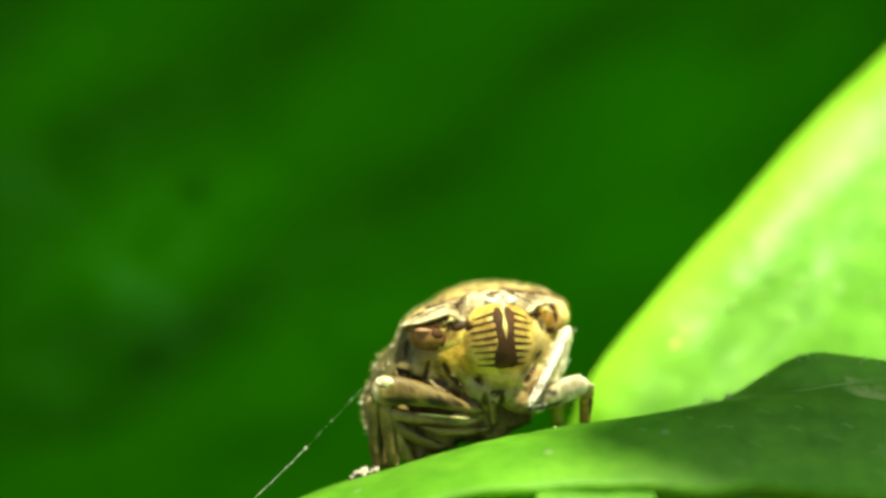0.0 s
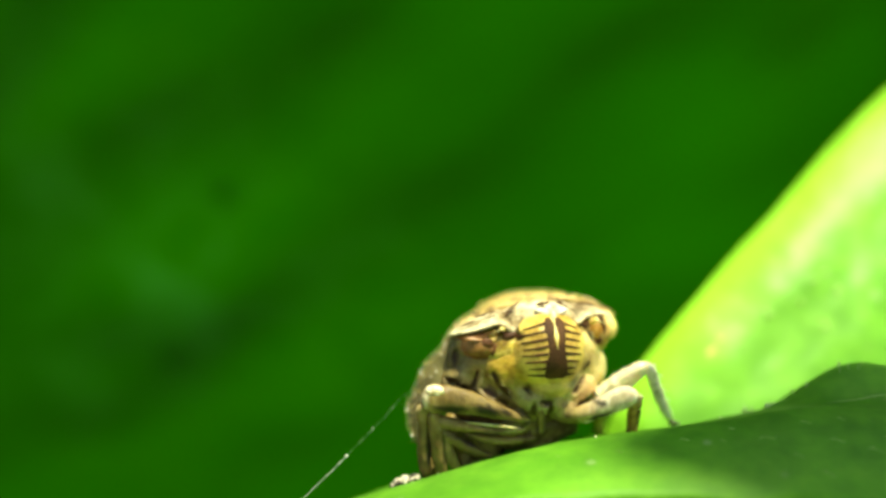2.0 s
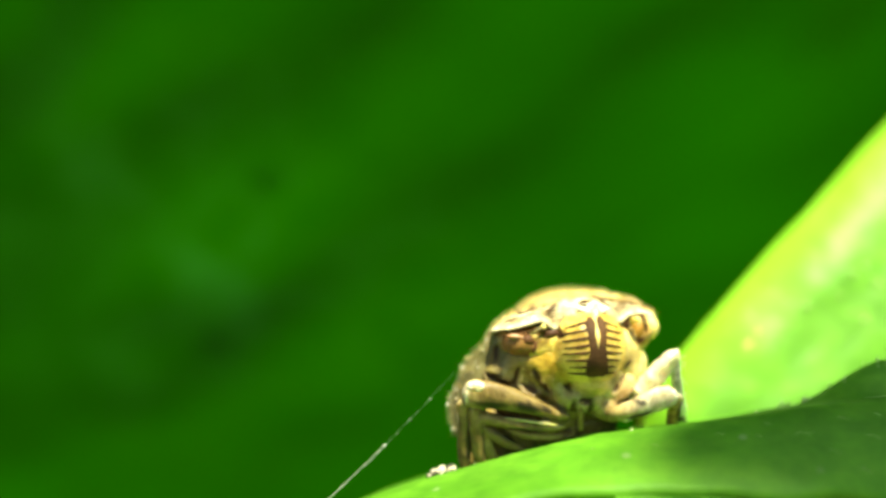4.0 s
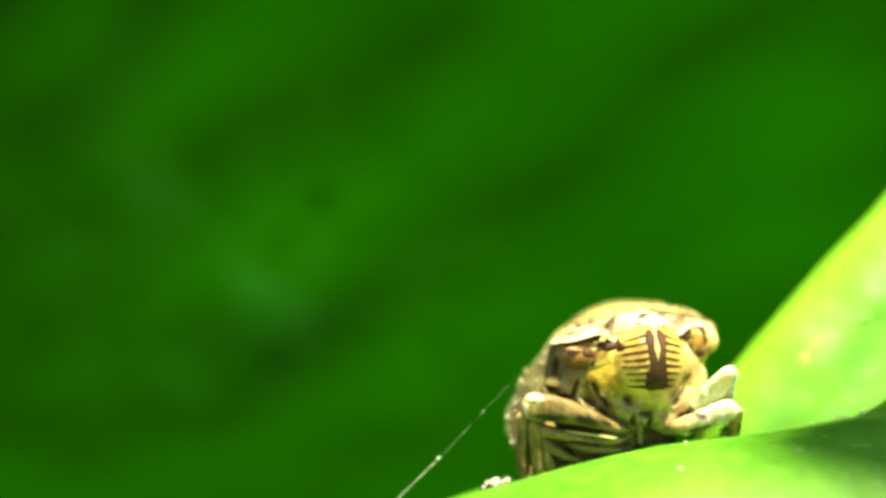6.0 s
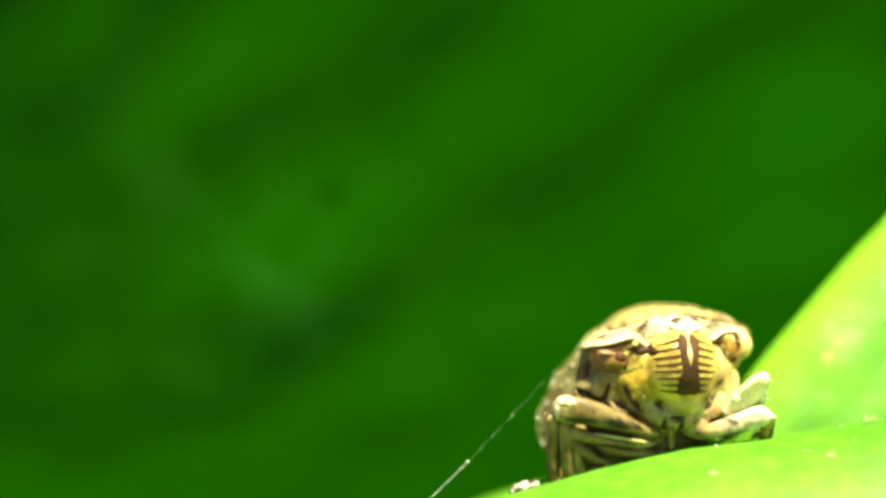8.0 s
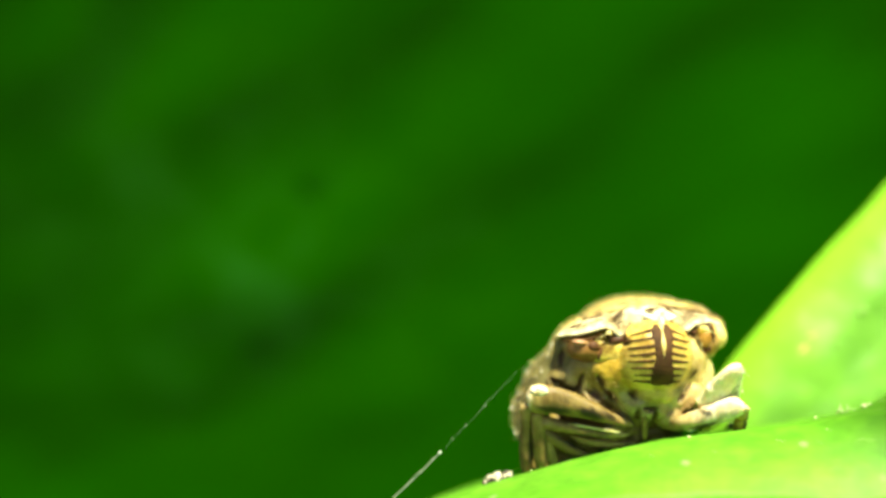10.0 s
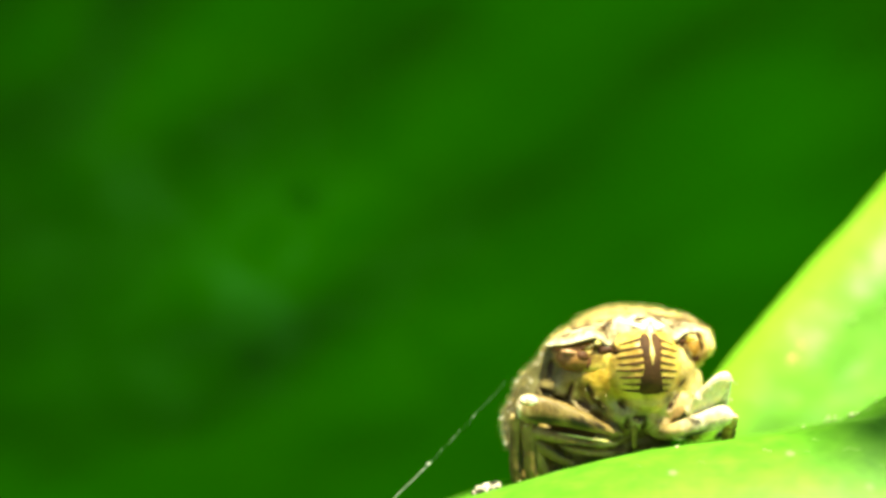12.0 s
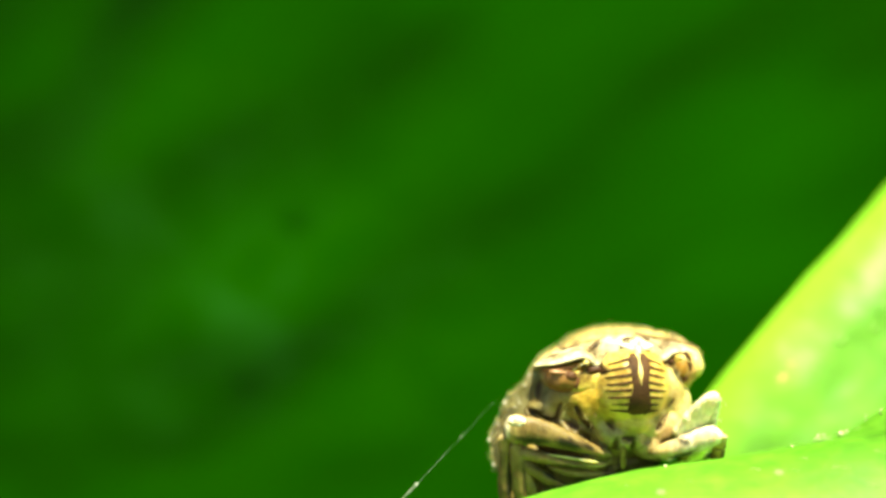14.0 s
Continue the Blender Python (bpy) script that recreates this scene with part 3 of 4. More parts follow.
def marking_and_shade(x, z):
    """How dark the skin is marked at a place, and how far it is hollowed there."""
    most, dent = 0.0, 0.0
    for (mx, mz), (rx, rz), tilt, deep in MARKINGS_AND_SHADE:
        c, n = math.cos(radians(tilt)), math.sin(radians(tilt))
        dx, dz = x - mx, z - mz
        r = math.hypot((dx * c - dz * n) / rx, (dx * n + dz * c) / rz) + 0.35 * noise.noise(Vector((x * 8, z * 8, mx)))
        k = 1 - smoothstep(0.6, 1.25, r)
        most, dent = max(most, k), max(dent, k * deep)
    return most, dent


def skin(x, z):
    """The front of the fused swellings over (x, z): its y and its blended colour."""
    ys = []
    for c, r, tilt, _ in SWELLINGS:
        co, si = math.cos(radians(tilt)), math.sin(radians(tilt))
        dx, dz = x - c.x, z - c.z
        a, b = abs(dx * co - dz * si) / r.x, abs(dx * si + dz * co) / r.z
        e = FRONS_E if c is FRONS_C else 2.0
        q = a**e + b**e
        ys.append(c.y - r.y * (1 - q) ** (1 / e) if q < 1 else c.y + r.y * 7 * (q ** (1 / e) - 1))
    least = min(ys)
    w = [math.exp(-18 * (y - least)) for y in ys]
    total = sum(w)
    colour = [sum(k * it[3][i] for k, it in zip(w, SWELLINGS)) / total for i in range(3)]
    return least - math.log(total) / 18, colour


def frons_point(x, z, lift=0.0):
    x += BAND_X
    return Vector((x, skin(x, z)[0] - lift, z))


def frons_patch(outline, steps):
    """A raised patch on the frons; outline(u) gives x range and z."""
    bm = bmesh.new()

    def f(u, v):
        x0, x1, z0, z1 = outline(u)
        x, z = x0 + (x1 - x0) * v, z0 + (z1 - z0) * v
        edge = min(u, 1 - u, v, 1 - v)
        return frons_point(x, z, 0.012 if edge > 0.001 else -0.012)

    sheet(bm, f, *steps)
    return bm


def limb_mesh(length, r0, r1, seg=12, bulge=0.0, flat=0.8):
    """A leg segment along +z from its joint."""
    bm = bmesh.new()
    n = 26
    pts, rad = [], []
    for i in range(n + 1):
        u = i / n
        pts.append((0.02 * length * math.sin(math.pi * u), 0, length * u))
        cap = min(1.0, math.sqrt(max(0.03, min(u, 1 - u) * 9)))
        rad.append((r0 + (r1 - r0) * u + bulge * math.sin(math.pi * u)) * cap)
    tube(bm, pts, rad, seg, flat, 0.16)
    rng = random.Random(int(length * 1000) + seg)
    for _ in range(int(14 * length) if seg >= 16 else 0):
        u, a = rng.uniform(0.08, 0.95), rng.uniform(0, 2 * math.pi)
        r = r0 + (r1 - r0) * u + bulge * math.sin(math.pi * u)
        p = Vector((math.sin(a) * r * 0.9, math.cos(a) * r * 0.9 * flat, length * u))
        d = Vector((math.sin(a), math.cos(a), rng.uniform(0.3, 1.2))).normalized()
        ln = rng.uniform(0.05, 0.14)
        tube(bm, [p, p + d * ln * 0.6, p + d * ln + Vector((0, 0, 0.02))], [0.008, 0.006, 0.002], 5)
    return bm


def aim(a, b):
    """The pose of a segment along +z from a towards b, in millimetres; rows in metres."""
    a, b = Vector(a), Vector(b)
    turn = (b - a).to_track_quat("Z", "Y").to_matrix().to_4x4()
    return Matrix.Translation(a * MM) @ turn


def foot_mesh(length, r):
    bm = bmesh.new()
    z = 0.0
    for k, share in enumerate((0.34, 0.26, 0.40)):
        seg = length * share
        tube(bm, [(0, 0, z), (0, 0, z + 0.15 * seg), (0, 0, z + 0.8 * seg), (0, 0, z + seg)], [r * 0.6, r * 0.8, r * 1.15, r * 0.8], 10, 0.85, 0.12)
        z += seg * 0.96
    for sx in (-1, 1):
        tube(bm, [(0, 0, z - 0.02), (sx * r * 0.5, 0, z + r * 0.6), (sx * r * 0.7, r * 1.0, z + r * 0.8)], [r * 0.5, r * 0.4, r * 0.12], 8)
    return bm


def stub_mesh():
    """A short planted foot: three swollen joints and a blunt claw."""
    bm = bmesh.new()
    for z, r in ((0.05, 0.12), (0.20, 0.13), (0.34, 0.11), (0.45, 0.06)):
        blob(bm, (0.02 * math.sin(z * 30), 0, z), (r, r * 0.9, r * 0.85), None, 16, 0.35, 4)
    return bm


def segment(insect, name, a, b, r0, r1, material, bulge=0.0, label=""):
    length = (Vector(b) - Vector(a)).length
    ob = part(name, limb_mesh(length, r0, r1, 16 if r0 > 0.1 else 12, bulge=bulge), material, insect, label)
    ob.matrix_basis = aim(a, b)
    return ob


def keel(insect, name, knots, depth, stops, spots=(), label=""):
    """A flattened leg part; knots are (x, y, z, half height), spots dark marks (x, z, half sizes, tilt)."""
    bm = bmesh.new()
    n, seg = 36, 20
    grid, tones = [], []
    runs = [[(i / (len(knots) - 1), k[c]) for i, k in enumerate(knots)] for c in range(4)]
    for i in range(n + 1):
        u = i / n
        p = Vector([along(runs[c], u) for c in range(3)])
        q = Vector([along(runs[c], min(1, u + 0.02)) - along(runs[c], max(0, u - 0.02)) for c in range(3)])
        up = Vector((-q.z, 0, q.x)).normalized()
        up *= math.copysign(1, up.z)
        half = along(runs[3], u) * min(1.0, math.sqrt(max(0.02, min(u, 1 - u) * 12)))
        row = []
        for j in range(seg):
            a = 2 * math.pi * j / seg
            lump = 1 + 0.10 * noise.noise(Vector((u * 9, math.sin(a) * 2, math.cos(a) * 2 + len(knots))))
            v = p + up * (half * lump * math.sin(a)) + Vector((0, -min(depth, half * 1.2) * lump * math.cos(a), 0))
            row.append(bm.verts.new(v))
            dark = 0.0
            for mx, mz, rx, rz, tilt in spots:
                co, si = math.cos(radians(tilt)), math.sin(radians(tilt))
                r = math.hypot(((v.x - mx) * co + (v.z - mz) * si) / rx, ((v.z - mz) * co - (v.x - mx) * si) / rz)
                dark = max(dark, 1 - smoothstep(0.65, 1.2, r + 0.3 * noise.noise(v * 9)))
            worn = 0.28 * smoothstep(0.05, 0.35, noise.noise(Vector((v.x * 3, v.y * 5, v.z * 8)))) * (1 - smoothstep(0.7, 0.85, u))
            shade = (1 - 0.85 * dark) * (1 - worn) * (1 + 0.12 * noise.noise(v * 12))
            tones.append([max(0.01, shade * along([(k, col[c]) for k, col in stops], u)) for c in range(3)])
        grid.append(row)
    for i in range(n):
        for j in range(seg):
            bm.faces.new((grid[i][j], grid[i][(j + 1) % seg], grid[i + 1][(j + 1) % seg], grid[i + 1][j]))
    bm.faces.new(grid[0][::-1])
    bm.faces.new(grid[n])
    bmesh.ops.recalc_face_normals(bm, faces=bm.faces)
    ob = part(name, bm, HIDE, insect, label)
    tone = ob.data.color_attributes.new("tone", "FLOAT_COLOR", "POINT")
    for c, t in zip(tone.data, tones):
        c.color = (*t, 1)
    return ob


def pronotum_point(y, q):
    """q runs from -1 at one side over the back to 1."""
    w = along([(-0.4, 1.50), (0.2, 1.54), (0.9, 1.56), (1.7, 1.58)], y)
    top = along([(-0.4, 2.24), (0.2, 2.34), (0.9, 2.38), (1.7, 2.34)], y)
    low = along([(-0.4, 1.80), (0.2, 1.72), (0.9, 1.35), (1.7, 1.15)], y)
    a = q * radians(91)
    z = low + (top - low) * max(0.0, math.cos(a)) ** 1.3
    z += (0.045 if a < 0 else 0.13) * math.sin(a) + 0.07 * math.exp(-((q - 0.5) / 0.28) ** 2) - 0.12 * math.exp(-((q + 0.6) / 0.3) ** 2) * smoothstep(0.2, 1.2, y)  # a slight lean of the body
    return Vector((w * (0.96 if a < 0 else 1.0) * math.sin(a) + 0.07 * math.cos(a), y, z + 0.035 * noise.noise(Vector((q * 4, y * 3, 1))) - 0.03 * math.exp(-((abs(q) - 0.42) / 0.07) ** 2)))


BODY_TURN = Matrix.Translation((0, 0.3, 0)) @ Matrix.Rotation(radians(-6), 4, "Z") @ Matrix.Translation((0, -0.3, 0))
# the rims of the thorax's flank, from the back plate down to the hip: outer edge, then inner edge
FLANK_OUT = [(-1.38, 0.20, 1.72), (-1.58, 0.30, 1.46), (-1.84, 0.34, 1.18), (-2.00, 0.28, 0.90), (-2.12, 0.22, 0.63), (-2.20, 0.16, 0.38), (-2.19, 0.10, 0.10), (-2.15, 0.05, -0.15)]
FLANK_IN = [(-1.24, -0.02, 1.62), (-1.30, -0.10, 1.50), (-1.32, -0.12, 1.25), (-1.38, -0.15, 1.00), (-1.50, -0.20, 0.80), (-1.62, -0.20, 0.55), (-1.75, -0.20, 0.20), (-1.85, -0.15, -0.10)]


def flank_point(u, v):
    """u from top to hip, v from behind over the outer edge to the inner edge."""
    n = len(FLANK_OUT) - 1
    o = Vector([along([(i / n, p[k]) for i, p in enumerate(FLANK_OUT)], u) for k in range(3)])
    i = Vector([along([(i / n, p[k]) for i, p in enumerate(FLANK_IN)], u) for k in range(3)])
    b = o + Vector((0.22, 0.9, -0.05))
    w = 1 - v
    p = b * w * w + (o * 2 - (b + i) * 0.5) * 2 * v * w + i * v * v
    return p + Vector((-0.035, -0.03, 0.02)) * noise.noise(Vector((u * 7, v * 4, 3)))


def wing_point(y, q):
    """A roof-like wing; q is 0 on the back and -1 or 1 at its lower rim."""
    w = along([(0.9, 1.70), (2.2, 1.80), (4.5, 1.55), (6.2, 0.9), (7.3, 0.3)], y)
    top = along([(0.9, 2.34), (3.0, 2.28), (5.0, 1.95), (7.3, 1.2)], y)
    low = along([(0.9, 0.15), (2.2, -0.12), (4.5, 0.10), (7.3, 0.35)], y)
    k = abs(q)
    ridge = 0.035 * sum(math.exp(-((k - c) / 0.035) ** 2) for c in (0.3, 0.52, 0.74, 0.9))
    z = top - (top - low) * k**1.3 + 0.05 * noise.noise(Vector((q * 5, y * 2, 3)))
    lump = 0.05 * noise.noise(Vector((q * 9, y * 5, 8))) * k
    return Vector((math.copysign(w * k**1.45 + ridge * k + lump, q), y, z + ridge * (1 - k)))


def build_insect():
    bug = thing("froghopper", "straw-brown froghopper with a yellow striped face, crouching on the leaf", "insect")
    # thorax and belly
    bm = bmesh.new()
    blob(bm, (0, 0.95, 0.62), (1.32, 1.40, 1.02), seg=32, rough=0.08, freq=3)
    part("thorax", bm, UNDER, bug)
    bm = bmesh.new()
    blob(bm, (0.4, 4.0, 0.95), (1.2, 2.6, 0.7), Matrix.Rotation(radians(-6), 4, "Z"), seg=28, rough=0.05)
    part("abdomen", bm, UNDER, bug)
    # back plates and wings
    bm = bmesh.new()
    sheet(bm, lambda u, v: pronotum_point(0.02 + 1.68 * u, -1 + 2 * v), 30, 60, 0.08)
    part("pronotum", bm, NAPE, bug, "mottled straw and brown back plate")
    for side in (-1, 1):
        bm = bmesh.new()
        sheet(bm, lambda u, v, side=side: BODY_TURN @ wing_point(0.9 + 6.4 * u, side * (0.006 + 0.994 * v)), 50, 30, 0.05)
        part("wing", bm, WING, bug, "olive-brown folded wing")
    bm = bmesh.new()
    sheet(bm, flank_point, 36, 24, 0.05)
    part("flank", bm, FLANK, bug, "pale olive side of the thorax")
    # head capsule and crown
    bm = bmesh.new()
    blob(bm, (0, 0.05, 1.5), (1.36, 0.75, 0.50), seg=36, rough=0.05, freq=3)
    bm.transform(HEAD_TURN)
    part("head", bm, STRAW, bug)
    bm = bmesh.new()

    def crown_front(x):
        k = abs(x)
        y = along([(0, -0.62), (0.25, -0.60), (0.45, -0.56), (0.65, -0.58), (0.85, -0.54), (1.2, -0.38), (1.45, -0.22), (1.58, 0.02)], k)
        z = along([(-1.58, 1.78), (-1.2, 1.84), (-0.90, 1.93), (-0.76, 1.92), (-0.62, 1.85), (-0.54, 1.83), (-0.46, 1.88), (-0.34, 1.98), (-0.2, 2.06), (0.06, 2.12), (0.3, 2.08), (0.45, 2.0), (0.55, 1.94), (0.66, 1.95), (0.80, 2.01), (1.05, 2.03), (1.35, 1.98), (1.58, 1.90)], x)
        return Vector((x, y, z))

    def crown(u, v):
        a = math.pi * (u - 0.5)
        x = 1.57 * math.sin(a)
        p = crown_front(x)
        back = pronotum_point(0.22, math.asin(max(-1, min(1, x / 1.57))) / (math.pi / 2) * 0.98)
        w = v**0.8
        q = p.lerp(back, v)
        q.z = p.z + 0.02 + (back.z - 0.03 - p.z) * w
        q.z += 0.02 * noise.noise(Vector((x * 4, q.y * 5, 0))) - 0.05 * math.exp(-((abs(x) - 0.62) / 0.08) ** 2) * (1 - v)
        return (HEAD_TURN @ q).lerp(q, v**1.5)

    sheet(bm, crown, 64, 18, 0.035)
    part("crown", bm, BACK, bug, "mottled straw and brown crown")
    for sx in (-1, 1):
        bm = bmesh.new()
        span = [HEAD_TURN @ (crown_front(sx * (0.72 + 0.06 * i)) + Vector((0, -0.005, -0.105))) for i in range(14)]
        tube(bm, span, [0.012 + 0.005 * math.sin(i * 1.3) for i in range(14)], 8, bumpy=0.3)
        part("rim", bm, RUST, bug, "dark line under the crown")
    def on_crown(a, w, lift):
        a, w = min(0.99, max(0.01, a)), min(0.99, max(0.0, w))
        p = crown(a, w)
        n = (crown(a + 0.005, w) - p).cross(crown(a, w + 0.005) - p).normalized()
        return p + n * math.copysign(lift, n.z)

    def streak(x0, x1, v0, v1, wide):
        """A dark streak lying on the crown, from one spot to another, tapered at both ends."""
        bm = bmesh.new()

        def f(u, v):
            x = x0 + (x1 - x0) * u
            k = 0.9 * wide * math.sin(math.pi * min(0.97, max(0.03, u))) ** 0.6
            w = v0 + (v1 - v0) * u + k * (2 * v - 1)
            a = math.asin(max(-1.0, min(1.0, x / 1.57))) / math.pi + 0.5
            return on_crown(a, w, 0.094 if 0 < v < 1 else 0.07)

        sheet(bm, f, 10, 4)
        part("streak", bm, UMBER, bug, "grey-brown streak")

    for x0, x1, v0, v1, wide in ((0.28, 0.46, 0.34, 0.26, 0.10), (0.14, -0.12, 0.32, 0.18, 0.10), (-0.30, -0.72, 0.62, 0.40, 0.05), (0.20, 0.62, 0.66, 0.52, 0.05), (0.72, 1.02, 0.42, 0.30, 0.05), (-0.80, -1.15, 0.50, 0.44, 0.06), (-0.68, -0.56, 0.01, 0.34, 0.04), (0.66, 0.56, 0.01, 0.34, 0.04), (1.36, 1.15, 0.15, 0.36, 0.05), (-1.40, -1.18, 0.16, 0.30, 0.045)):
        streak(x0, x1, v0, v1, wide)
    rng = random.Random(21)
    bm = bmesh.new()
    for _ in range(40):
        x, w = rng.uniform(-1.35, 1.35), rng.uniform(0.12, 0.95)
        dx, dw, wide = rng.uniform(0.05, 0.20) * rng.choice((-1, 1)), rng.uniform(-0.08, 0.08), rng.uniform(0.02, 0.055)

        def fleck(u, v):
            k = wide * math.sin(math.pi * min(0.97, max(0.03, u))) ** 0.6
            a = math.asin(max(-1.0, min(1.0, (x + dx * u) / 1.57))) / math.pi + 0.5
            return on_crown(a, w + dw * u + k * (2 * v - 1), 0.086 if 0 < v < 1 else 0.066)

        sheet(bm, fleck, 6, 2)
    tagged(part("mottling", bm, FLECK, bug, "small grey-brown flecks"), kind="stuff")
    # face, cheeks and breast in one skin
    bm = bmesh.new()
    tones = []
    grid = []
    for i in range(141):
        x = -1.66 + 3.10 * i / 140
        row = []
        for j in range(111):
            z = 0.04 + 2.16 * j / 110
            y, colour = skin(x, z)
            dark, dent = marking_and_shade(x, z)
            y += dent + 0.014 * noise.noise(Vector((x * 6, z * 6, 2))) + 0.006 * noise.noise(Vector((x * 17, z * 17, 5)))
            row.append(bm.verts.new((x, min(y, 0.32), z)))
            # brown markings and the painted shade of the hollows share one dark colour
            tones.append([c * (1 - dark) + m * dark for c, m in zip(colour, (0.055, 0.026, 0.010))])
        grid.append(row)
    for i in range(140):
        for j in range(110):
            quad = (grid[i][j], grid[i + 1][j], grid[i + 1][j + 1], grid[i][j + 1])
            if min(v.co.y for v in quad) < 0.31:
                bm.faces.new(quad)
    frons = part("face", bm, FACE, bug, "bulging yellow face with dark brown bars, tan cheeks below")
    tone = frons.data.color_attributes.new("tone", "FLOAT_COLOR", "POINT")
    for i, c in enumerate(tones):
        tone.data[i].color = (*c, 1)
    for side in (-1, 1):
        for k in range(8):
            z = 1.97 - 0.129 * k
            room = FRONS_R.x * max(0.02, 1 - abs((z - 0.06 - FRONS_C.z) / FRONS_R.z) ** FRONS_E) ** (1 / FRONS_E)
            far = min((0.60 if side < 0 else 0.50) - 0.006 * (k - 2) ** 2 + 0.03 * ((k * 5) % 3 - 1), room * 0.93 - side * (BAND_X - FRONS_C.x))
            th = 0.036 + 0.003 * ((k * 7) % 3)

            def bar(u, side=side, z=z, far=far, th=th, k=k):
                return side * 0.12, side * far, z + th * (2 * u - 1), z - 0.13 * (1 - k / 7) + th * 0.35 * (2 * u - 1)

            part("bar", frons_patch(bar, (5, 12)), BROWN, frons)
    def band(u):
        z = 2.06 - 1.07 * u
        half = 0.178 + 0.018 * math.sin(u * 9.0) + 0.02 * smoothstep(0.45, 0.8, u)
        half *= 0.75 + 0.25 * smoothstep(0.0, 0.08, u)
        half *= 1 - 0.35 * smoothstep(0.94, 1.0, u)
        return -half, half, z, z

    part("band", frons_patch(band, (40, 12)), BROWN, frons, "dark brown middle band")

    def wedge(u):
        z = 2.06 - 0.54 * u
        half = 0.05 * max(0.0, 1 - 5 * u) + 0.010 + 0.040 * math.exp(-((u - 0.60) / 0.22) ** 2) - 0.010 * smoothstep(0.9, 1, u)
        return -half, half, z, z

    for side in (-1, 1):
        bm = bmesh.new()
        seam = [frons_point(side * (0.585 - 0.012 * (i - 5) ** 2 / 6), 1.72 + 0.036 * i, 0.004) for i in range(11)]
        tube(bm, seam, [0.006 + 0.010 * math.sin(math.pi * i / 10) for i in range(11)], 8)
        part("seam", bm, BROWN, frons, "thin dark seam beside the face")
    bm = bmesh.new()

    def wedge_f(u, v):
        x0, x1, z0, _ = wedge(u)
        return frons_point(x0 + (x1 - x0) * v, z0, 0.022 if 0 < v < 1 else 0.0)

    sheet(bm, wedge_f, 18, 6)
    part("wedge", bm, PALE, frons, "pale wedge in the dark band")
    bm = bmesh.new()
    for x, z, rx, rz, tilt in ((0.25, 2.17, 0.15, 0.10, 0), (0.09, 2.13, 0.17, 0.06, 16), (0.38, 2.13, 0.14, 0.06, -16), (0.23, 2.06, 0.045, 0.09, 0), (0.26, 2.24, 0.07, 0.06, 0)):
        blob(bm, (x, min(-0.60, skin(x, min(z, 2.14))[0]) + 0.01, z), (rx, 0.055, rz), Matrix.Rotation(radians(tilt), 4, "Y"), 14, 0.3, 3)
    part("star", bm, WHITE, bug, "white star-shaped spot on the crown's edge")
    # eyes and feelers
    def lump(name, centre, radii, tilt, material, label="", parent=bug, rough=0.12, freq=3.0, seg=22):
        bm = bmesh.new()
        blob(bm, centre, radii, Matrix.Rotation(radians(tilt), 4, "Y"), seg, rough, freq)
        return part(name, bm, material, parent, label)

    def cord(name, pts, radii, material, label="", parent=bug, flat=1.0):
        bm = bmesh.new()
        path = smooth_path(pts, 5)
        n = len(path) - 1
        tube(bm, path, [along([(i / (len(radii) - 1), r) for i, r in enumerate(radii)], k / n) for k in range(n + 1)], 10, flat, 0.2)
        return part(name, bm, material, parent, label)

    eye = lump("eye", (-0.98, -0.33, 1.55), (0.37, 0.31, 0.25), 8, EYE, "rust-brown eye with darker patches", rough=0.13)
    lump("patch", (-0.92, -0.60, 1.63), (0.11, 0.07, 0.085), 0, RUST, "dark rust spot", eye)
    lump("patch", (-1.14, -0.57, 1.69), (0.17, 0.07, 0.05), 6, PINK, "pale pinkish bar", eye)
    lump("patch", (-0.80, -0.58, 1.52), (0.05, 0.05, 0.13), 14, RUST, "rust-brown streak", eye)
    cord("socket", [(-0.80, -0.50, 1.86), (-0.735, -0.52, 1.72), (-0.71, -0.53, 1.57), (-0.78, -0.52, 1.40)], (0.03, 0.045, 0.04, 0.02), AMBER, "amber ridge beside the eye", eye)
    cord("socket", [(-0.68, -0.52, 1.70), (-0.64, -0.54, 1.58), (-0.68, -0.54, 1.44)], (0.02, 0.035, 0.015), UMBER, "dark groove beside the eye", eye)
    lump("patch", (-0.52, -0.60, 1.74), (0.15, 0.08, 0.08), -12, RUST, "dark brown triangle between eye and face", eye)
    eye = lump("eye", (1.36, -0.05, 1.79), (0.19, 0.26, 0.24), -10, PALE, "pale tan eye", rough=0.06)
    cord("socket", [(1.13, -0.40, 2.04), (1.21, -0.36, 1.93), (1.23, -0.34, 1.76), (1.20, -0.31, 1.58)], (0.022, 0.04, 0.045, 0.03), RUST, "dark rim of the eye", eye)
    lump("patch", (1.09, -0.34, 1.76), (0.12, 0.08, 0.17), 12, AMBER, "amber-brown patch", eye)
    lump("patch", (1.15, -0.31, 1.60), (0.07, 0.06, 0.09), -20, RUST, "dark rust spot", eye)
    for x, z, sx in ((-0.66, 1.865, -1), (1.00, 1.96, 1)):
        bm = bmesh.new()
        tube(bm, [Vector((x - sx * 0.03, -0.50, z - 0.02)), Vector((x, -0.62, z)), Vector((x + sx * 0.02, -0.68, z + 0.005))], [0.07, 0.062, 0.03], 10)
        tube(bm, smooth_path([Vector((x, -0.66, z)), Vector((x + sx * 0.14, -0.70, z - 0.05)), Vector((x + sx * 0.26, -0.70, z - 0.13))], 5), [0.009 - 0.0007 * i for i in range(11)], 6)
        part("feeler", bm, PALE, bug, "short pale feeler")
    cord("beak", [(-0.01, -0.66, 0.56), (0.0, -0.62, 0.34), (0.02, -0.52, 0.02)], (0.08, 0.065, 0.04), UNDER, "dark olive beak")
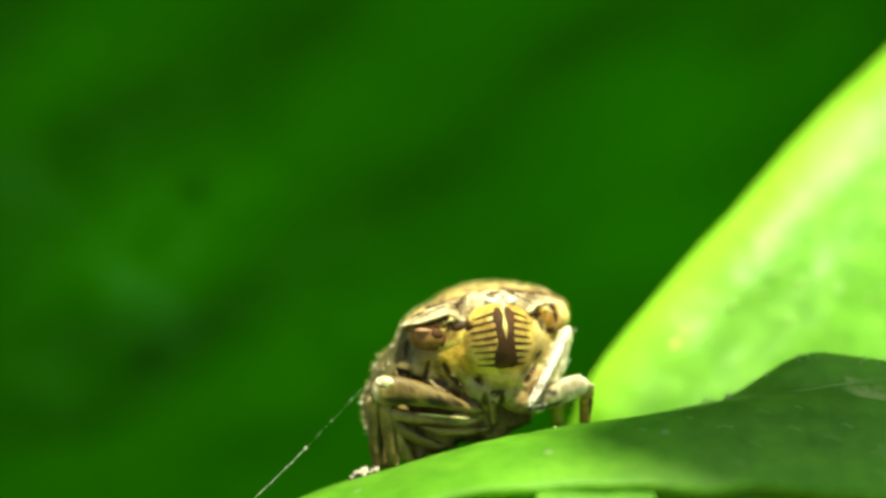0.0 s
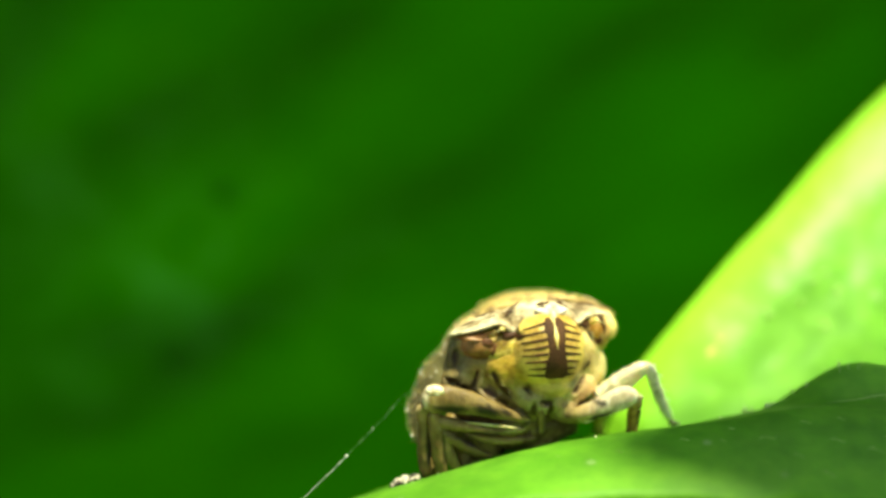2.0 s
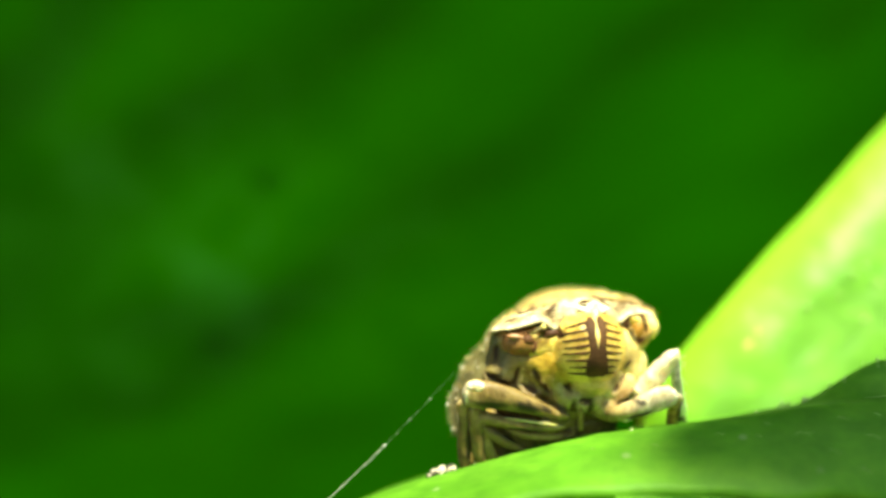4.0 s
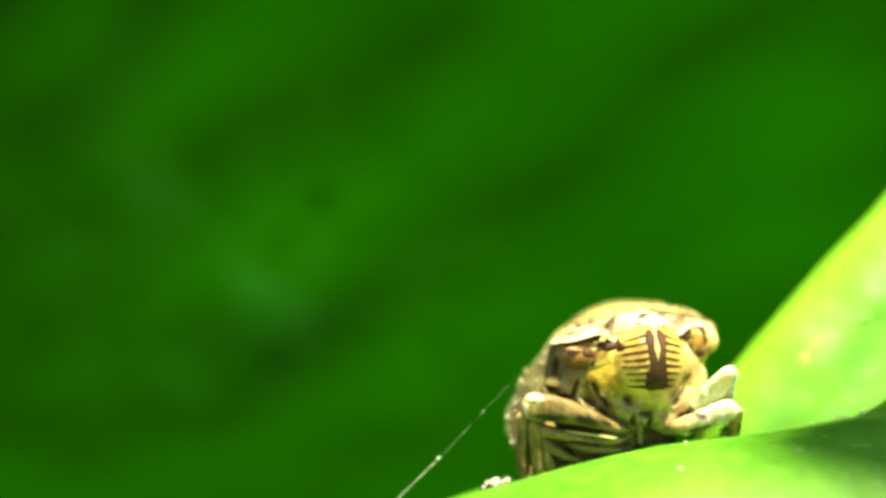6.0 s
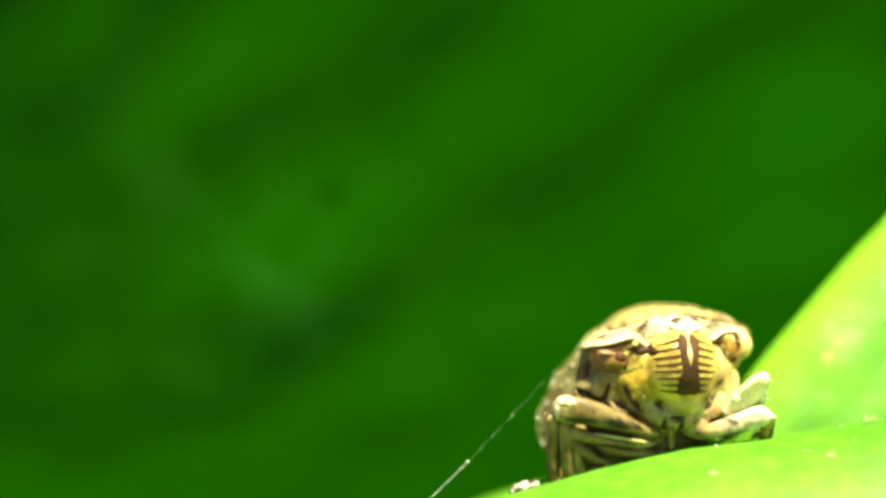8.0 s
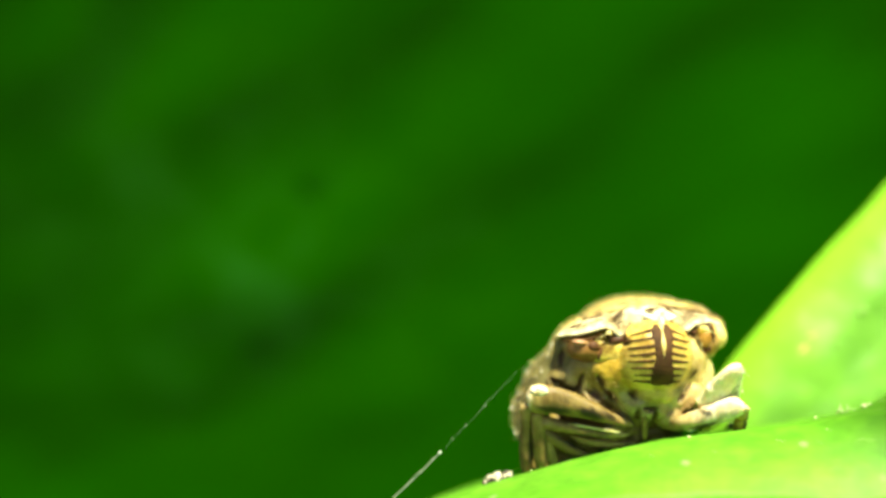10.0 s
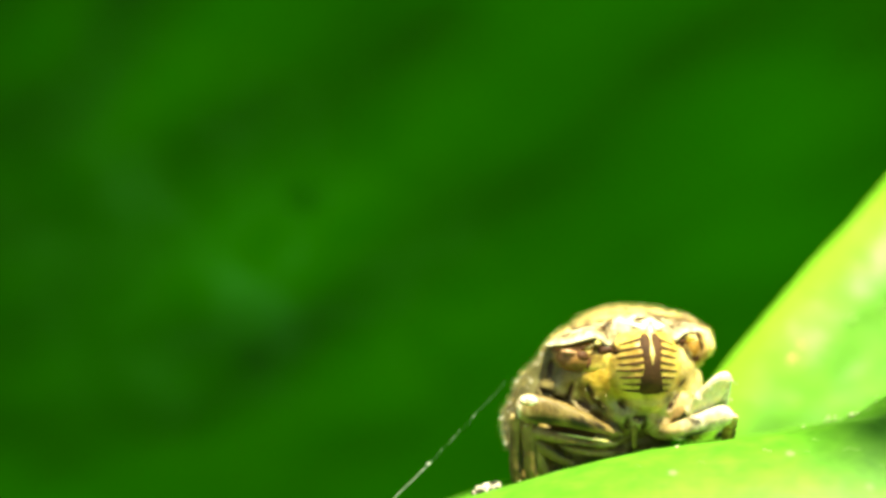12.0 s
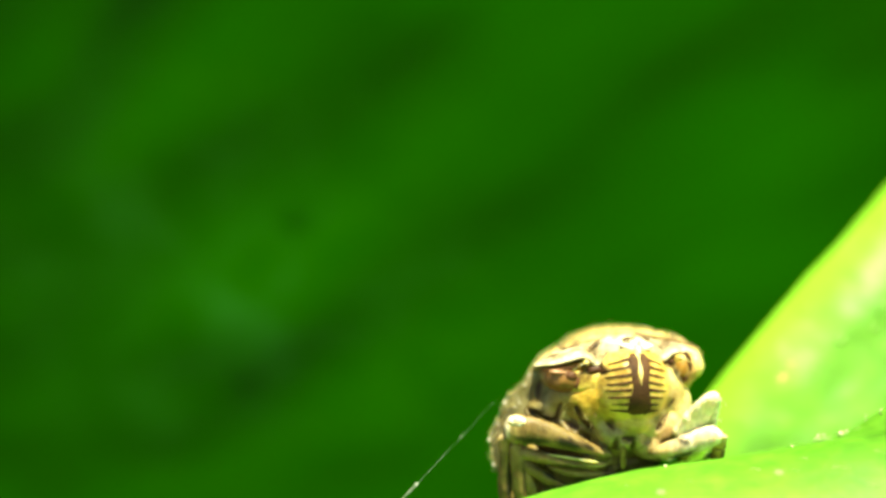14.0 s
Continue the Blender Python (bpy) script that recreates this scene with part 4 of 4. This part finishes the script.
    # legs that stay planted
    # olive and dusk also paint shade: towards the body and down the left shins
    olive, dusk, pale, glossy = (0.185, 0.135, 0.046), (0.078, 0.052, 0.015), (0.42, 0.34, 0.16), (0.80, 0.72, 0.50)
    ochre = (0.30, 0.225, 0.085)
    # the last colour stops paint the knee's highlight
    keel(bug, "femur", [(-0.16, -0.50, 0.24, 0.04), (-0.57, -0.56, 0.37, 0.10), (-1.06, -0.60, 0.55, 0.18), (-1.55, -0.62, 0.68, 0.23), (-1.89, -0.62, 0.72, 0.25), (-2.08, -0.58, 0.74, 0.15)], 0.15,
         [(0, ochre), (0.3, olive), (0.6, olive), (0.78, ochre), (0.88, pale), (0.94, glossy), (1, glossy)], [(-0.98, 0.49, 0.25, 0.085, -18), (-1.62, 0.55, 0.30, 0.07, -10), (-0.62, 0.42, 0.13, 0.05, -25)], "olive-brown femur, a highlight painted on its knee")
    # white lump added as the knee's sun glint
    lump("knee_glint", (-1.86, -0.72, 0.86), (0.16, 0.07, 0.10), 8, CREAM, "white lump, painted highlight on the knee", rough=0.2)
    keel(bug, "tibia", [(-2.06, -0.50, 0.62, 0.14), (-2.05, -0.42, 0.20, 0.10), (-2.03, -0.32, -0.30, 0.12), (-1.98, -0.22, -0.74, 0.10)], 0.12, [(0, pale), (0.12, ochre), (0.5, olive), (1, dusk)], [(-1.96, -0.2, 0.05, 0.4, 0)])
    keel(bug, "tibia", [(-1.90, -0.52, 0.50, 0.11), (-1.82, -0.44, 0.10, 0.14), (-1.77, -0.34, -0.35, 0.12), (-1.70, -0.22, -0.72, 0.12)], 0.12, [(0, ochre), (0.4, ochre), (0.8, olive), (1, dusk)], [(-1.68, -0.2, 0.05, 0.35, 0)])
    keel(bug, "femur", [(-0.24, -0.46, 0.08, 0.04), (-0.76, -0.50, 0.09, 0.07), (-1.36, -0.50, 0.20, 0.10), (-1.88, -0.46, 0.32, 0.13)], 0.12, [(0, pale), (0.4, olive), (1, ochre)], [(-0.95, 0.04, 0.3, 0.04, -8)])
    keel(bug, "tibia", [(-1.80, -0.40, 0.16, 0.12), (-1.42, -0.36, -0.10, 0.11), (-1.08, -0.28, -0.30, 0.08), (-0.82, -0.20, -0.42, 0.05)], 0.10, [(0, ochre), (0.5, olive), (1, olive)], [(-1.3, -0.1, 0.3, 0.03, -30)])
    keel(bug, "tibia", [(-1.74, -0.36, 0.00, 0.11), (-1.60, -0.30, -0.32, 0.12), (-1.40, -0.20, -0.66, 0.08)], 0.10, [(0, ochre), (1, olive)])
    keel(bug, "femur", [(-0.02, -0.30, -0.10, 0.05), (-0.45, -0.32, -0.12, 0.07), (-0.90, -0.30, -0.08, 0.07), (-1.30, -0.24, 0.02, 0.05)], 0.10, [(0, olive), (0.5, ochre), (1, olive)])
    segment(bug, "femur", (-0.36, -0.10, 0.04), (-1.66, 0.05, 0.24), 0.20, 0.24, UNDER, 0.05)
    segment(bug, "tibia", (-1.60, 0.02, 0.20), (-0.92, 0.10, -0.46), 0.22, 0.16, UNDER)
    segment(bug, "tibia", (-1.90, 0.30, 0.30), (-1.75, 0.20, -0.85), 0.20, 0.18, UNDER)
    segment(bug, "tibia", (-1.30, 0.30, 0.20), (-1.15, 0.20, -0.75), 0.30, 0.26, UNDER)
    keel(bug, "femur", [(0.42, -0.56, 0.30, 0.10), (0.75, -0.66, 0.36, 0.14), (1.05, -0.78, 0.47, 0.18), (1.36, -0.90, 0.62, 0.20), (1.62, -0.96, 0.72, 0.13)], 0.17,
         [(0, olive), (0.25, pale), (0.5, glossy), (1, glossy)], [(0.95, 0.30, 0.30, 0.05, 24), (1.0, 0.55, 0.10, 0.06, 0)], "cream femur with a white shiny knee")
    keel(bug, "tibia", [(1.62, -0.92, 0.70, 0.12), (1.63, -0.76, 0.40, 0.12), (1.62, -0.64, 0.08, 0.10), (1.62, -0.54, -0.28, 0.08)], 0.11, [(0, glossy), (0.2, (0.46, 0.35, 0.11)), (1, (0.34, 0.26, 0.07))], [(1.70, 0.30, 0.05, 0.25, 0)])
    # a highlight at the leg's base, made as a white lump
    lump("hip", (0.80, -0.64, 0.26), (0.14, 0.10, 0.08), -10, CREAM, "white lump, painted highlight at the hip", rough=0.3)
    segment(bug, "femur", (0.5, 0.5, 0.10), (1.45, 0.7, 0.42), 0.24, 0.18, UNDER, 0.04)
    segment(bug, "tibia", (1.45, 0.7, 0.45), (1.55, 1.2, -0.45), 0.14, 0.10, UNDER)
    # pale edges of the folded joints
    for a, b, r in (((-0.42, -0.62, 0.14), (-1.36, -0.56, 0.28), 0.03), ((0.62, -0.60, 0.28), (1.30, -0.72, 0.42), 0.05)):
        segment(bug, "strand", a, b, r, r * 0.8, SALLOW)
    # solid brown lump that stands in for the shade between the legs
    lump("hollow_shade", (-1.02, -0.34, 0.30), (0.50, 0.14, 0.14), 16, BROWN, "dark brown lump, painted shade between the legs", rough=0.2)
    lump("sternum", (-0.95, 0.22, -0.12), (0.62, 0.34, 0.42), 12, UNDER, rough=0.25, seg=28)
    lump("sternum", (0.05, 0.12, -0.02), (0.80, 0.40, 0.36), -14, UNDER, rough=0.25, seg=28)
    lump("sternum", (-0.32, 0.15, 0.04), (0.66, 0.50, 0.30), -14, UNDER, rough=0.25, seg=28)
    # short hairs on the back, wings and legs
    bm = bmesh.new()
    rng = random.Random(4)
    for _ in range(620):
        if rng.random() < 0.6:
            y, q = rng.uniform(0.05, 1.6), rng.uniform(-1, 1)
            p, c = pronotum_point(y, q), Vector((0, y, 1.2))
        else:
            y, q = rng.uniform(0.9, 3.6), rng.choice((-1, 1)) * rng.uniform(0.1, 1.0)
            p, c = wing_point(y, q), Vector((0, y, 0.9))
        d = ((p - c).normalized() + Vector((0, rng.uniform(-0.5, 0.3), 0.2))).normalized()
        ln = rng.uniform(0.03, 0.11)
        tube(bm, [p - d * 0.02, p + d * ln * 0.6, p + d * ln + Vector((0, 0.015, 0))], [0.006, 0.005, 0.002], 5)
    tagged(part("hairs", bm, PALE, bug), kind="stuff")
    # loose wisps on the flanks and between the legs
    bm = bmesh.new()
    for _ in range(110):
        sx = -1 if rng.random() < 0.7 else 1
        x, z = rng.uniform(0.4, 2.0 if sx < 0 else 1.15), rng.uniform(-0.1 if sx < 0 else 0.2, 1.1)
        p = Vector((sx * x, min(0.1, skin(sx * x, z)[0]), z))
        d = Vector((sx * rng.uniform(-0.3, 1.0), -0.5, rng.uniform(-0.8, 0.8))).normalized()
        ln = rng.uniform(0.05, 0.16)
        tube(bm, [p - d * 0.05, p + d * ln * 0.5, p + d * ln + Vector((rng.uniform(-0.03, 0.03), 0, rng.uniform(-0.04, 0.02)))], [0.0035, 0.003, 0.001], 5)
    tagged(part("fuzz", bm, PALE, bug, "fine pale wisps"), kind="stuff")
    for _ in range(40):
        p = flank_point(rng.uniform(0.0, 0.95), rng.uniform(0.28, 0.80))
        bm = bmesh.new()
        r = 0.007 + 0.022 * rng.random() ** 3
        blob(bm, p + Vector((-0.015, -0.01, 0.01)), (r, r, r * 0.8), None, 8, 0.4, 3)
        part("wax_grain", bm, WHITE, bug)
    bm = bmesh.new()
    for _ in range(90):
        p = flank_point(rng.uniform(0.0, 1.0), rng.uniform(0.25, 0.7))
        d = Vector((-1, rng.uniform(-0.5, 0.3), rng.uniform(-0.5, 0.9))).normalized()
        ln = rng.uniform(0.04, 0.13)
        tube(bm, [p - d * 0.03, p + d * ln * 0.6, p + d * ln + Vector((0, 0, -0.02))], [0.005, 0.004, 0.001], 5)
    tagged(part("hairs", bm, PALE, bug, "short pale hairs of the flank"), kind="stuff")
    return bug


FORELEG = {"femur": 1.17, "tibia": 1.72, "foot": 0.88}
FORE_HIP = Vector((1.00, -0.48, 0.55))


def build_foreleg(bug):
    femur = part("femur", limb_mesh(FORELEG["femur"], 0.19, 0.12, 16, bulge=0.07), CREAM, bug)
    tibia = part("tibia", limb_mesh(FORELEG["tibia"], 0.105, 0.085, 16), WAXY, bug, "pale tibia flecked with grey")
    foot = part("foot", foot_mesh(FORELEG["foot"], 0.085), FOOT, bug, "dark-tipped grey foot")
    return femur, tibia, foot


def build_planted_foot(bug):
    return part("foot", stub_mesh(), MOTTLED, bug, "white and black mottled foot")


# seconds; knee, ankle and tip (across, up) in the insect's space
FORELEG_ROWS = [
    (0.0, (1.48, 1.74), (0.52, 0.36), (1.10, 0.30)),
    (0.1, (1.62, 1.66), (0.44, 1.08), (0.20, 0.80)),
    (0.15, (1.50, 1.40), (1.50, 1.75), (1.70, 2.20)),
    (0.2, (1.45, 1.20), (2.20, 2.10), (2.60, 2.60)),
    (0.3, (2.10, 1.30), (3.80, 0.90), (4.42, 1.48)),
    (0.4, (1.80, 1.52), (3.06, 0.48), (3.77, 1.02)),
    (0.5, (1.90, 1.38), (3.36, 0.46), (3.84, 1.23)),
    (0.7, (2.00, 1.12), (3.46, 0.19), (4.07, 0.83)),
    (0.8, (1.86, 1.44), (3.38, 0.80), (3.76, 1.58)),
    (0.9, (1.82, 1.58), (3.40, 1.07), (3.70, 1.90)),
    (1.0, (1.92, 1.20), (2.94, 0.14), (3.76, 0.34)),
    (1.1, (1.94, 1.15), (2.89, 0.11), (3.77, 0.22)),
    (1.2, (1.84, 1.24), (2.95, 0.14), (3.78, 0.42)),
    (1.3, (1.80, 1.36), (3.20, 0.25), (3.88, 0.79)),
    (1.4, (1.82, 1.28), (2.80, 0.12), (3.66, 0.24)),
    (1.5, (1.83, 1.23), (2.70, 0.07), (3.55, 0.10)),
    (1.6, (1.80, 1.22), (2.66, 0.10), (3.46, 0.30)),
    (1.7, (1.80, 1.14), (2.52, 0.05), (3.30, 0.00)),
    (2.0, (1.82, 1.22), (2.55, 0.03), (3.10, -0.40)),
    (2.6, (1.82, 1.32), (2.42, 0.03), (2.80, -0.40)),
    (3.2, (1.75, 1.44), (2.32, 0.03), (2.60, -0.46)),
    (5.3, (1.49, 1.42), (1.76, 0.20), (1.84, -0.36)),
    (14.0, (1.47, 1.42), (1.74, 0.20), (1.82, -0.36)),
]

BUG_ROWS = [
    (0.0, pose(0.00080, 0.01960, 0.29695, 0.17, -2.38, 7.07)),
    (0.5, pose(0.00072, 0.01960, 0.29689, -0.11, -2.09, 8.43)),
    (1.0, pose(0.00073, 0.01961, 0.29685, -0.08, -1.50, 8.97)),
    (1.5, pose(0.00093, 0.01960, 0.29694, -0.09, -1.64, 8.52)),
    (2.0, pose(0.00092, 0.01960, 0.29693, -0.03, -1.60, 8.76)),
    (2.5, pose(0.00093, 0.01960, 0.29691, -0.07, -1.49, 8.43)),
    (3.0, pose(0.00093, 0.01960, 0.29688, -0.08, -1.36, 8.31)),
    (5.5, pose(0.00109, 0.01960, 0.29682, 0.02, -0.17, 8.42)),
    (6.0, pose(0.00108, 0.01960, 0.29683, 0.03, -0.41, 8.79)),
    (6.5, pose(0.00111, 0.01960, 0.29681, -0.16, 0.30, 8.22)),
    (7.0, pose(0.00112, 0.01960, 0.29680, -0.04, 0.25, 7.54)),
    (9.5, pose(0.00115, 0.01960, 0.29683, -0.18, 0.61, 5.45)),
    (10.0, pose(0.00113, 0.01960, 0.29681, -0.16, 0.83, 6.01)),
    (10.5, pose(0.00114, 0.01960, 0.29682, -0.19, 0.59, 6.39)),
    (11.0, pose(0.00117, 0.01960, 0.29682, -0.17, 0.86, 6.30)),
    (11.5, pose(0.00116, 0.01960, 0.29682, -0.22, 0.82, 6.16)),
    (12.0, pose(0.00115, 0.01960, 0.29683, -0.16, 0.75, 6.35)),
    (12.5, pose(0.00115, 0.01960, 0.29681, -0.15, 0.82, 6.00)),
    (13.0, pose(0.00114, 0.01960, 0.29680, -0.19, 0.80, 6.38)),
    (13.5, pose(0.00114, 0.01960, 0.29681, -0.15, 0.86, 6.60)),
    (14.0, pose(0.00115, 0.01960, 0.29681, -0.26, 0.90, 6.76)),
]


def reach(a, target, length, sign):
    """A joint at that length from a, over (x, z) of target; what is left over goes forward or back."""
    dx, dz = target[0] - a.x, target[1] - a.z
    flat = math.hypot(dx, dz)
    if flat >= length:
        return a + Vector((dx, 0, dz)) * (length / flat)
    return a + Vector((dx, sign * math.sqrt(length * length - flat * flat), dz))


def motions():
    walk(bug, BUG_ROWS)
    femur, tibia, foot = foreleg
    rows = ([], [], [])
    for t, knee, ankle, tip in FORELEG_ROWS:
        k = reach(FORE_HIP, knee, FORELEG["femur"], -1)
        a = reach(k, ankle, FORELEG["tibia"], -1 if t < 0.25 else 1)
        f = reach(a, tip, FORELEG["foot"], 1)
        for out, p, q in zip(rows, (FORE_HIP, k, a), (k, a, f)):
            out.append((t, aim(p, q)))
    for ob, out in zip((femur, tibia, foot), rows):
        walk(ob, out)
    # the added overhead leaves sway and let the sun onto the front leaf
    sway(shade_leaf, SHADE_BASE, SHADE_HIGH, [(0.0, 0.0, 0.0), (3.2, 0.0, 0.0), (4.4, 0.1, 0.0), (5.5, 0.3, 0.0), (6.0, 1.2, 0.1), (6.6, 2.0, 0.2), (7.2, 2.8, 0.3), (9.4, 5.5, 0.5), (10.0, 3.2, 0.3),
                                              (11.0, 1.3, 0.1), (12.0, 2.6, 0.2), (12.5, 2.8, 0.2), (13.0, 2.4, 0.2), (14.0, 4.2, 0.3)])
    sway(shade_frond, FROND_BASE, FROND_HIGH, [(0.0, 0.0, 0.0), (3.2, 0.0, -0.4), (4.4, 0.0, -5.0), (5.4, 0.0, -8.0), (7.2, 0.0, -10.0), (14.0, 0.0, -10.0)])
    # the planted foot stays on the leaf while the body shifts
    spot = aim(W(-1.14, 18.95, -3.83), W(-1.70, 18.85, -3.97))
    walk(planted_foot, [(t, m.inverted() @ spot) for t, m in BUG_ROWS])


build_ground()
build_back_leaf()
build_sun_leaf()
build_front_leaf()
build_bounce_leaf()
build_lower_leaf()
shade_leaf = added_shade_leaf("unseen green leaf swaying overhead, added to shade the front leaf", SHADE_BASE, SHADE_SPOT, SHADE_HIGH, 24, 6.6, 8)
shade_frond = added_shade_leaf("unseen long narrow green leaf swaying high overhead, added to dim the sun", FROND_BASE, FROND_SPOT, FROND_HIGH, 60, 2.0, 3)
build_silk()
bug = build_insect()
foreleg = build_foreleg(bug)
planted_foot = build_planted_foot(bug)
motions()
